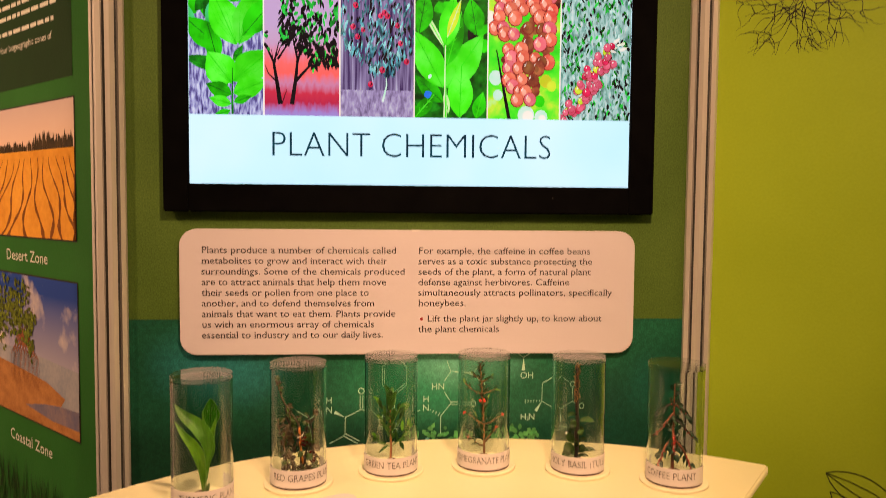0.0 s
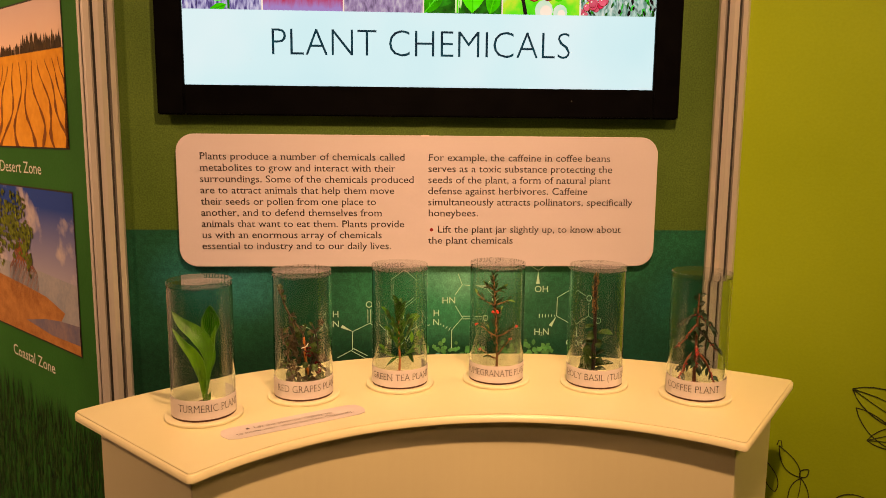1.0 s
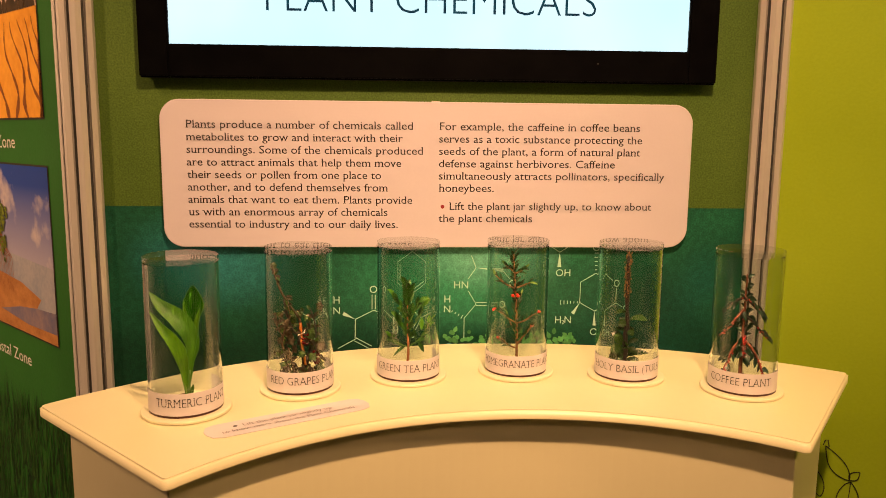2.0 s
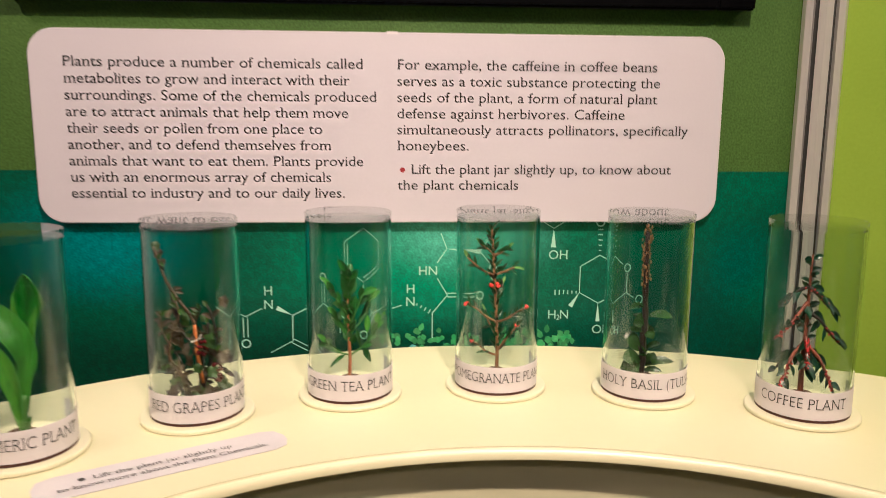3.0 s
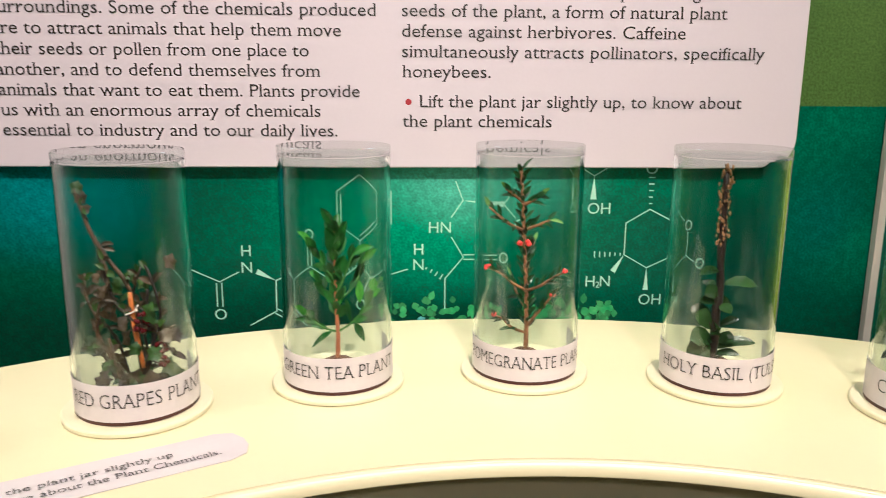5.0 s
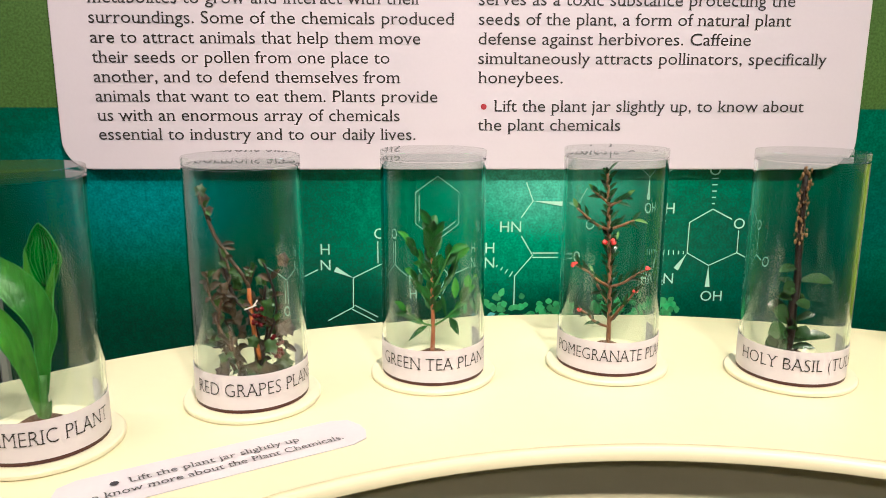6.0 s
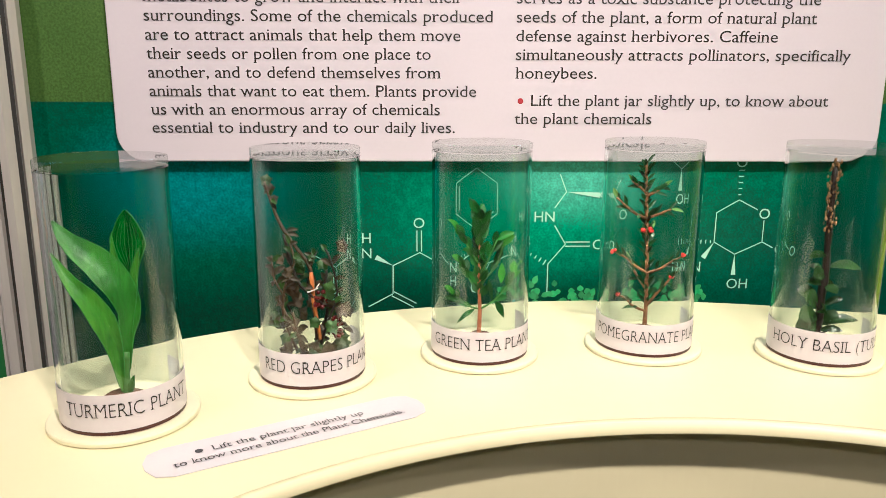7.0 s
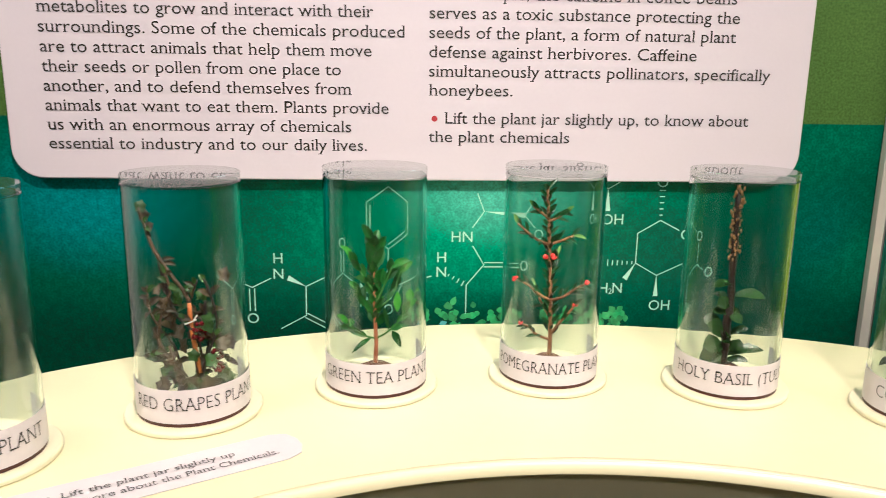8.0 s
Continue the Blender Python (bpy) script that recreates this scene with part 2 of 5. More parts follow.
CAP = clear_acrylic("clear_acrylic_cap", (0.95, 0.97, 0.96), 0.008, 1.5, 3.4, 0.75)
FLOOR = mottled("grey_carpet", (0.05, 0.05, 0.05), (0.08, 0.08, 0.08), 8, 300, 0.9, 0.4)
HALL = mottled("hall_paint", (0.27, 0.26, 0.25), (0.33, 0.32, 0.30), 3, 100, 0.8, 0.05)


# ---- geometry helpers ----
def finish(ob, bm, material, smooth=False):
    bmesh.ops.recalc_face_normals(bm, faces=bm.faces)
    if smooth:
        for f in bm.faces:
            f.smooth = True
    bm.to_mesh(ob.data)
    bm.free()
    ob.data.materials.append(material)
    return ob


def part(name, bm, material, parent=None, label="", smooth=False):
    """One bmesh as one mesh object under a thing or a part."""
    ob = finish(new(name, bpy.data.meshes.new(name)), bm, material, smooth)
    ob.parent = parent
    return tagged(ob, label)


def thing(name, label, category, group="", at=(0, 0, 0), turn=0):
    """An empty at the thing's base that its parts hang from."""
    ob = new(name)
    ob.empty_display_size = 0.02
    ob.matrix_world = pose(*at, 0, 0, turn)
    return tagged(ob, label, category, group)


def setting(name, bm, material, label, category, smooth=False):
    return tagged(part(name, bm, material, None, label, smooth), category=category, kind="structure")


def box(bm, x0, x1, y0, y1, z0, z1, bevel=0.0):
    m = Matrix.Translation(((x0 + x1) / 2, (y0 + y1) / 2, (z0 + z1) / 2)) @ Matrix.Diagonal((x1 - x0, y1 - y0, z1 - z0, 1))
    vs = bmesh.ops.create_cube(bm, size=1, matrix=m)["verts"]
    if bevel:
        es = list({e for v in vs for e in v.link_edges})
        bmesh.ops.bevel(bm, geom=es, offset=bevel, segments=2, affect="EDGES")
    return bm


def prism(bm, outline, z0, z1, bevel=0.0, segments=2):
    """A closed outline in plan drawn up from z0 to z1."""
    vs = [bm.verts.new((x, y, z0)) for x, y in outline]
    f = bm.faces.new(vs)
    up = bmesh.ops.extrude_face_region(bm, geom=[f])
    tops = [g for g in up["geom"] if isinstance(g, bmesh.types.BMVert)]
    bmesh.ops.translate(bm, verts=tops, vec=(0, 0, z1 - z0))
    if bevel:
        es = [e for e in bm.edges if abs(e.verts[0].co.z - e.verts[1].co.z) < 1e-6]
        bmesh.ops.bevel(bm, geom=es, offset=bevel, segments=segments, affect="EDGES")
    return bm


def lathe(bm, profile, n=64):
    """Radius and height pairs turned round the z axis; the profile is closed where its ends lie at radius 0."""
    rings = []
    for r, z in profile:
        if r < 1e-6:
            rings.append([bm.verts.new((0, 0, z))])
        else:
            rings.append([bm.verts.new((r * math.cos(2 * math.pi * k / n), r * math.sin(2 * math.pi * k / n), z)) for k in range(n)])
    for a, b in zip(rings, rings[1:]):
        for k in range(n):
            j = (k + 1) % n
            if len(a) == 1 and len(b) == 1:
                continue
            if len(a) == 1:
                bm.faces.new((a[0], b[k], b[j]))
            elif len(b) == 1:
                bm.faces.new((a[k], b[0], a[j]))
            else:
                bm.faces.new((a[k], b[k], b[j], a[j]))
    for e in bm.edges:
        e.smooth = abs(e.verts[0].co.z - e.verts[1].co.z) > 1e-5
    return bm


def rod(bm, points, r0, r1, n=6, wobble=0.0):
    """A tapered stem swept along points."""
    pts = [Vector(p) for p in points]
    fine = []
    for i in range(len(pts) - 1):
        for k in range(3):
            s = k / 3
            a, b = pts[max(i - 1, 0)], pts[min(i + 2, len(pts) - 1)]
            h = pts[i] * (2 * s ** 3 - 3 * s ** 2 + 1) + pts[i + 1] * (3 * s ** 2 - 2 * s ** 3)
            h += (pts[i + 1] - a) * 0.5 * (s ** 3 - 2 * s ** 2 + s) + (b - pts[i]) * 0.5 * (s ** 3 - s ** 2)
            fine.append(h)
    fine.append(pts[-1])
    rings = []
    for i, p in enumerate(fine):
        d = (fine[min(i + 1, len(fine) - 1)] - fine[max(i - 1, 0)]).normalized()
        s = d.orthogonal().normalized()
        t = d.cross(s)
        r = r0 + (r1 - r0) * i / (len(fine) - 1)
        r *= 1 + wobble * noise.noise(p * 400)
        rings.append([bm.verts.new(p + r * (math.cos(2 * math.pi * k / n) * s + math.sin(2 * math.pi * k / n) * t)) for k in range(n)])
    for i in range(len(rings) - 1):
        a, b = rings[i], rings[i + 1]
        turn = min(range(n), key=lambda q: (b[q].co - a[0].co).length)
        for k in range(n):
            bm.faces.new((a[k], a[(k + 1) % n], b[(k + 1 + turn) % n], b[(k + turn) % n]))
    bm.faces.new(rings[0])
    bm.faces.new(rings[-1])
    return bm


def blade(bm, spine, width, facing=(0, -1, 0.3), cup=0.25, ripple=0.0, blunt=0.35, n=9):
    """A leaf along a spine, widest at the share blunt of its length, folded along its midrib."""
    pts = [Vector(p) for p in spine]
    face = Vector(facing).normalized()
    rows = []
    for i in range(n):
        f = i / (n - 1) * (len(pts) - 1)
        k = min(int(f), len(pts) - 2)
        s = f - k
        a, b = pts[max(k - 1, 0)], pts[min(k + 2, len(pts) - 1)]
        p = pts[k] * (2 * s ** 3 - 3 * s ** 2 + 1) + pts[k + 1] * (3 * s ** 2 - 2 * s ** 3)
        p += (pts[k + 1] - a) * 0.5 * (s ** 3 - 2 * s ** 2 + s) + (b - pts[k]) * 0.5 * (s ** 3 - s ** 2)
        d = (pts[k + 1] - pts[k]).normalized()
        side = d.cross(face).normalized()
        up = side.cross(d)
        u = i / (n - 1)
        shape = (u / blunt) ** 0.7 if u < blunt else max(0.0, 1 - ((u - blunt) / (1 - blunt)) ** 1.7)
        w = width / 2 * max(shape, 0.04)
        rows.append([bm.verts.new(p + side * (w * c) + up * (cup * w * abs(c) * 1.2 + ripple * w * math.sin(u * 17 + 2 * c) * abs(c))) for c in (-1, -0.5, 0, 0.5, 1)])
    for a, b in zip(rows, rows[1:]):
        for k in range(4):
            bm.faces.new((a[k], a[k + 1], b[k + 1], b[k]))
    return bm


def leaf_at(bm, base, way, length, width, facing=(0, -1, 0.4), droop=0.15, cup=0.3, blunt=0.4):
    p, d = Vector(base), Vector(way).normalized()
    q = p + d * length * 0.5 + Vector((0, 0, 0.06 * length))
    r = p + d * length + Vector((0, 0, -droop * length))
    return blade(bm, [p, q, r], width, facing, cup, 0.0, blunt, 6)


def ball(bm, centre, r, rings=6, squash=1.0):
    bmesh.ops.create_uvsphere(bm, u_segments=8, v_segments=rings, radius=r, matrix=Matrix.Translation(centre) @ Matrix.Diagonal((1, 1, squash, 1)))
    return bm


class Face:
    """An upright printed face: a runs to the viewer's right, z up, off towards the viewer."""

    def __init__(self, x, y, ax, ay, nx, ny):
        self.o, self.a, self.n = Vector((x, y, 0)), Vector((ax, ay, 0)), Vector((nx, ny, 0))

    def at(self, a, z, off=0.0):
        return self.o + self.a * a + self.n * off + Vector((0, 0, z))


def poly(bm, face, points, off):
    return bm.faces.new([bm.verts.new(face.at(a, z, off)) for a, z in points])


def rect(bm, face, a0, a1, z0, z1, off):
    return poly(bm, face, [(a0, z0), (a1, z0), (a1, z1), (a0, z1)], off)


def stroke(bm, face, points, width, off, taper=False):
    """A drawn line as a flat ribbon."""
    pts = [Vector((a, z)) for a, z in points]
    row = []
    for i, p in enumerate(pts):
        d = (pts[min(i + 1, len(pts) - 1)] - pts[max(i - 1, 0)]).normalized()
        s = Vector((-d.y, d.x)) * width / 2 * ((1 - 0.7 * i / (len(pts) - 1)) if taper else 1)
        row.append([bm.verts.new(face.at(*(p + s), off)), bm.verts.new(face.at(*(p - s), off))])
    for a, b in zip(row, row[1:]):
        bm.faces.new((a[0], b[0], b[1], a[1]))
    return bm


def slabs(co, faces, capitals):
    """Short slabs across the ends of upright strokes, as quads: the feet of a slab-serif face."""
    seen = collections.Counter(tuple(sorted(e)) for f in faces for e in zip(f, f[1:] + f[:1]))
    quads = []
    for (i, j), n in seen.items():
        (x0, y0), (x1, y1) = co[i], co[j]
        wide = abs(x1 - x0)
        if n != 1 or abs(y1 - y0) > 0.004 or not 0.025 < wide < 0.125:
            continue
        x0, x1, y = min(x0, x1), max(x0, x1), (y0 + y1) / 2
        foot = y < 0.03
        if not foot and y < 0.40:
            continue
        more = 0.065 if capitals else 0.055
        right = more if foot or capitals else 0.0
        d = 0.038 if foot else -0.038
        quads.append(((x0 - more, y), (x1 + right, y), (x1 + right, y + d), (x0 - more, y + d)))
    return quads


def letters(text, height, width=None, thin=0.0, shear=0.0, serif=False):
    """The outline of a line of text as points and faces, its capitals of that height, fitted to a width."""
    data = bpy.data.curves.new("line", "FONT")
    data.body, data.size, data.resolution_u, data.offset, data.shear = text, 1.0, 3, thin, shear
    ob = bpy.data.objects.new("line", data)
    me = bpy.data.meshes.new_from_object(ob)
    co = np.array([v.co[:2] for v in me.vertices])
    faces = [tuple(p.vertices) for p in me.polygons]
    bpy.data.objects.remove(ob)
    bpy.data.curves.remove(data)
    bpy.data.meshes.remove(me)
    if serif:
        for quad in slabs(co, faces, text.isupper()):
            k = len(co)
            co = np.vstack([co, quad])
            faces.append((k, k + 1, k + 2, k + 3))
    co[:, 1] *= height / 0.69
    co[:, 0] -= co[:, 0].min()
    co[:, 0] *= (width / co[:, 0].max()) if width else height / 0.69
    return co, faces


def lettering(bm, face, text, a, z, height, width=None, off=0.0006, thin=0.0, slope=0.0, centre=False, serif=False):
    co, faces = letters(text, height, width, thin, 0.0, serif)
    shift = co[:, 0].max() / 2 if centre else 0
    vs = [bm.verts.new(face.at(a + x - shift, z + y + slope * x, off)) for x, y in co]
    for f in faces:
        bm.faces.new([vs[k] for k in f])
    return bm


def rounded(x0, x1, z0, z1, r, n=8):
    pts = []
    for cx, cz, q in ((x1 - r, z1 - r, 0), (x0 + r, z1 - r, 1), (x0 + r, z0 + r, 2), (x1 - r, z0 + r, 3)):
        for k in range(n + 1):
            t = math.pi / 2 * (q + k / n)
            pts.append((cx + r * math.cos(t), cz + r * math.sin(t)))
    return pts


S = math.sqrt(0.5)
BACK = Face(0, 0, 1, 0, 0, -1)
LEFT = Face(-0.54, 0, S, -S, -S, -S)
RIGHT = Face(0.437, 0, S, -S, -S, -S)


def slab(bm, face, a0, a1, z0, z1, thick):
    pts = [(a0, 0), (a1, 0), (a1, -thick), (a0, -thick)]
    low = [bm.verts.new(face.at(a, z0, d)) for a, d in pts]
    top = [bm.verts.new(face.at(a, z1, d)) for a, d in pts]
    bm.faces.new(low)
    bm.faces.new(top)
    for k in range(4):
        bm.faces.new((low[k], low[(k + 1) % 4], top[(k + 1) % 4], top[k]))
    return bm


# ---- the stand's walls and the hall ----
setting("floor", box(bmesh.new(), -3.2, 3.2, -4.2, 2.2, -0.1, 0.0), FLOOR, "dark grey carpet of the hall", "floor")
setting("ceiling", box(bmesh.new(), -3.2, 3.2, -4.2, 2.2, 2.95, 3.05), HALL, "plain ceiling of the hall", "ceiling")
setting("wall_south", box(bmesh.new(), -3.2, 3.2, -4.3, -4.2, 0, 2.95), HALL, "plain hall wall facing the stand", "wall")
setting("wall_north", box(bmesh.new(), -3.2, 3.2, 2.2, 2.3, 0, 2.95), HALL, "plain hall wall behind the stand", "wall")
# unseen wall, lit by an added lamp for the tube edges to reflect
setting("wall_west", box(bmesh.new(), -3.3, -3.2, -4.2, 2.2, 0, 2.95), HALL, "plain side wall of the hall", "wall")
setting("wall_east", box(bmesh.new(), 3.2, 3.3, -4.2, 2.2, 0, 2.95), HALL, "plain side wall of the hall", "wall")
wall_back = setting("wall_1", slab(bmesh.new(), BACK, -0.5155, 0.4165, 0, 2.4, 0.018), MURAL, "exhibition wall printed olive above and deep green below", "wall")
wall_left = setting("wall_2", slab(bmesh.new(), LEFT, -1.0, -0.022, 0, 2.4, 0.018), LEAF_PRINT, "green printed exhibition wall with landscape photographs", "wall")
wall_right = setting("wall_3", slab(bmesh.new(), RIGHT, 0.022, 1.0, 0, 2.4, 0.018), OLIVE, "olive green exhibition wall with botanical line drawings", "wall")


def upright(x, y):
    """An eight-sided aluminium upright with a slot in the middle of each side."""
    post = thing("aluminium_post", "silver aluminium eight-sided slotted post between wall panels", "post", "posts of the exhibition walls", (x, y, 0))
    R, outline = 0.0285, []
    for k in range(8):
        a0, a1 = math.pi / 4 * (k - 0.5), math.pi / 4 * (k + 0.5)
        p, q = Vector((math.cos(a0), math.sin(a0))) * R, Vector((math.cos(a1), math.sin(a1))) * R
        inward = -(p + q).normalized() * 0.006
        d = (q - p)
        b0, b1 = p + d * 0.36, p + d * 0.64
        for v in (p, b0, b0 + inward, b1 + inward, b1):
            outline.append((v.x, v.y))
    part("profile", prism(bmesh.new(), outline, 0, 2.45), ALUMINIUM, post)
    # dark sheet on each slot floor: the slot's shade put in as colour
    for k in range(8):
        bm = bmesh.new()
        c = Vector((math.cos(math.pi / 4 * k), math.sin(math.pi / 4 * k)))
        t = Vector((-c.y, c.x)) * 0.0029
        m = c * 0.0206
        vs = [bm.verts.new((*(m + t * s), z)) for s, z in ((-1, 0.001), (1, 0.001), (1, 2.449), (-1, 2.449))]
        bm.faces.new(vs)
        part("slot_shade", bm, GROOVE, post, "slot floor darkened to stand for shade")


upright(-0.5385, 0.0)
upright(0.4395, 0.0)


# ---- the curved counter ----
TOP = 0.921


def arc(cx, cy, r, a0, a1, n):
    return [(cx + r * math.cos(a0 + (a1 - a0) * k / n), cy + r * math.sin(a0 + (a1 - a0) * k / n)) for k in range(n + 1)]


def rounded_corners(points, corners, r):
    """The outline with the named corners cut round."""
    out, n = [], len(points)
    for k, p in enumerate(points):
        if k not in corners:
            out.append(p)
            continue
        p = Vector(p)
        a, b = [p + (Vector(points[(k + s) % n]) - p).normalized() * r for s in (-1, 1)]
        for j in range(7):
            t = j / 6
            q = a * (1 - t) ** 2 + p * 2 * t * (1 - t) + b * t ** 2
            out.append((q.x, q.y))
    return out


def counter_outline(inset, front, r):
    """Plan of the counter: a bow with two straight ends."""
    ocx, ocy, orad = 0.040, -0.748, 0.704 - inset
    icx, icy, irad = 0.030, -0.730, 0.417 + front
    o0, o1 = math.atan2(-0.195 - ocy, 0.475 - ocx), math.atan2(-0.287 - ocy, -0.486 - ocx)
    i0, i1 = math.atan2(-0.474 - icy, -0.297 - icx), math.atan2(-0.425 - icy, 0.296 - icx)
    d = inset / 0.5
    pts = arc(ocx, ocy, orad, o0 + d * 0.85, o1 - d * 0.85, 56) + arc(icx, icy, irad, i0 - d, i1 + d, 44)
    return rounded_corners(pts, (0, 56, 57, 101), r)


counter = thing("curved_counter", "cream lacquered curved display counter with overhanging top", "counter")
bm = prism(bmesh.new(), counter_outline(0.0, 0.0, 0.009), TOP - 0.0105, TOP)
bmesh.ops.bevel(bm, geom=[e for e in bm.edges if min(v.co.z for v in e.verts) > TOP - 1e-5], offset=0.0022, segments=3, affect="EDGES")
for e in bm.edges:
    e.smooth = not any(len(f.verts) > 8 for f in e.link_faces)
part("countertop", bm, CREAM, counter, "cream curved worktop with rounded edge", True)
part("body", prism(bmesh.new(), counter_outline(0.020, 0.021, 0.002), 0.0, TOP - 0.0105), CREAM, counter)

# ---- information board ----
board = thing("information_board", "pale pinkish white board with rounded corners and black text", "sign", "", (0, 0, 0))
bm = bmesh.new()
prism(bm, rounded(-0.4285, 0.3242, 1.055, 1.2615, 0.028), 0.0005, 0.013, 0.001, 1)
bmesh.ops.rotate(bm, verts=bm.verts, cent=(0, 0, 0), matrix=Matrix.Rotation(radians(90), 3, "X"))
part("panel", bm, BOARD, board)
TEXT_L = [("Plants produce a number of chemicals called", 0.3205), ("metabolites to grow and interact with their", 0.306), ("surroundings. Some of the chemicals produced", 0.335),
          ("are to attract animals that help them move", 0.304), ("their seeds or pollen from one place to", 0.275), ("another, and to defend themselves from", 0.285),
          ("animals that want to eat them. Plants provide", 0.32), ("us with an enormous array of chemicals", 0.284), ("essential to industry and to our daily lives.", 0.299)]
TEXT_R = [("For example, the caffeine in coffee beans", 0.288, 0), ("serves as a toxic substance protecting the", 0.292, 1), ("seeds of the plant, a form of natural plant", 0.29, 2),
          ("defense against herbivores. Caffeine", 0.2535, 3), ("simultaneously attracts pollinators, specifically", 0.327, 4), ("honeybees.", 0.079, 5), ("the plant chemicals", 0.1355, 7.5)]
for k, (line, wide) in enumerate(TEXT_L):
    part("text_line", lettering(bmesh.new(), BACK, line, -0.393, 1.2225 - 0.01743 * k, 0.0108, wide * 0.982, 0.0136, 0.0, serif=True), INK, board)
for line, wide, k in TEXT_R:
    part("text_line", lettering(bmesh.new(), BACK, line, -0.041, 1.2225 - 0.0174 * k, 0.0108, wide, 0.0136, 0.0, serif=True), INK, board)
part("text_line", lettering(bmesh.new(), BACK, "Lift the plant jar slightly up, to know about", -0.026, 1.1095, 0.0108, 0.295, 0.0136, 0.0, serif=True), INK, board)
bm = bmesh.new()
poly(bm, BACK, [(-0.0355 + 0.0028 * math.cos(k * math.pi / 8), 1.1140 + 0.0028 * math.sin(k * math.pi / 8)) for k in range(16)], 0.0136)
part("bullet", bm, RED_INK, board, "dark red bullet point")

# ---- display ----
tv = thing("wall_display", "black framed wall display showing plant photographs and a title", "television")
SX0, SX1, SZ0, SZ1 = -0.4095, 0.3085, 1.3345, 1.7385
TX0, TX1, TZ0, TZ1 = -0.450, 0.3505, 1.2895, 1.783
FRONT = 0.022
part("housing", box(bmesh.new(), TX0 + 0.004, TX1 - 0.004, -FRONT + 0.0125, -0.001, TZ0 + 0.004, TZ1 - 0.004), BLACK, tv)
for name, x0, x1, z0, z1 in (("bezel", TX0, SX0, TZ0, TZ1), ("bezel", SX1, TX1, TZ0, TZ1), ("bezel", SX0, SX1, TZ0, SZ0), ("bezel", SX0, SX1, SZ1, TZ1)):
    part(name, box(bmesh.new(), x0, x1, -FRONT, -FRONT + 0.012, z0, z1, 0.002), BLACK, tv)
SCREEN_WHITE = glow("screen_pale", ((0.46, 0.86, 1.06), (0.62, 0.95, 1.12), (0.85, 1.0, 1.16)), 1.0, 2.2, spread=0.5)
bm = bmesh.new()
rect(bm, BACK, SX0, SX1, SZ0, SZ1, FRONT - 0.006)
screen = part("screen", bm, SCREEN_WHITE, tv, "lit screen")

# ---- jars ----
JARS = [("TURMERIC PLANT", -0.3250, -0.3015), ("RED GRAPES PLANT", -0.2125, -0.2340), ("GREEN TEA PLANT", -0.0860, -0.191), ("POMEGRANATE PLANT", 0.0495, -0.177),
        ("HOLY BASIL (TULSI)", 0.184, -0.200), ("COFFEE PLANT", 0.307, -0.254)]
TURNS = [(2.15, -1.20), (2.5, -1.26), (2.44, -1.31), (2.76, -1.37), (2.58, -1.20), (1.92, -0.97)]
RAD, DISC = 0.038, 0.0042
STEP = TOP + DISC


def jar(text, x, y, turn, span, start):
    disc = thing("jar_stand", "round cream disc fixed on the counter under a jar", "stand", "discs under the jars", (x, y, TOP))
    bm = lathe(bmesh.new(), [(0, 0.0002), (0.0452, 0.0002), (0.0452, 0.0007), (0.0466, 0.0008), (0.0468, 0.0030), (0.0463, DISC - 0.0004), (0.0456, DISC), (0, DISC)])
    part("disc", bm, CREAM_DISC, disc, smooth=True)
    j = thing("plant_jar", "clear acrylic jar with white paper label over a model plant", "jar", "jars on the counter", (x, y, STEP), turn)
    base = lathe(bmesh.new(), [(0, 0.0003), (RAD, 0.0003), (RAD, 0.0026), (RAD - 0.004, 0.0026), (0, 0.0026)])
    part("base", base, MAROON, j, "dark brown base rim")
    floor_ = lathe(bmesh.new(), [(RAD - 0.0045, 0.004), (RAD - 0.0045, 0.006), (0, 0.006)])
    part("inner_floor", floor_, CREAM_DISC, j)
    tube = lathe(bmesh.new(), [(RAD, 0.003), (RAD, 0.158), (RAD - 0.0022, 0.158), (RAD - 0.0022, 0.003), (RAD, 0.003)])
    bmesh.ops.remove_doubles(tube, verts=tube.verts, dist=1e-6)
    wall = part("tube", tube, CLEAR, j, "clear acrylic tube", True)
    wall.visible_shadow = False
    # added sleeve, no part of the jar: dims light as the shadowless tube should
    part("shade_sleeve", lathe(bmesh.new(), [(RAD - 0.0030, 0.0065), (RAD - 0.0030, 0.1576)]), SLEEVE, j, "", True)
    cap = lathe(bmesh.new(), [(0, 0.159), (RAD - 0.0006, 0.159), (RAD, 0.1595), (RAD, 0.1640), (RAD - 0.0006, 0.1645), (0, 0.1645)])
    part("cap", cap, CAP, j, "clear acrylic lid")
    bm = bmesh.new()
    r, n = RAD + 0.0004, 40
    rows = []
    for k in range(n + 1):
        t = radians(-112 + 224 * k / n)
        rows.append([bm.verts.new((r * math.sin(t), -r * math.cos(t), z)) for z in (0.0027, 0.0264)])
    for a, b in zip(rows, rows[1:]):
        bm.faces.new((a[0], b[0], b[1], a[1]))
    lab = part("label", bm, PAPER, j, "white paper label", True)
    co, faces = letters(text, 0.0091, span * (r + 0.0005), -0.016, 0.0, True)
    bm = bmesh.new()
    vs = []
    for px, pz in co:
        t = start + px / (r + 0.0005)
        vs.append(bm.verts.new(((r + 0.0005) * math.sin(t), -(r + 0.0005) * math.cos(t), 0.0120 + pz)))
    for f in faces:
        bm.faces.new([vs[k] for k in f])
    part("lettering", bm, INK, lab, "black printed letters")
    return j


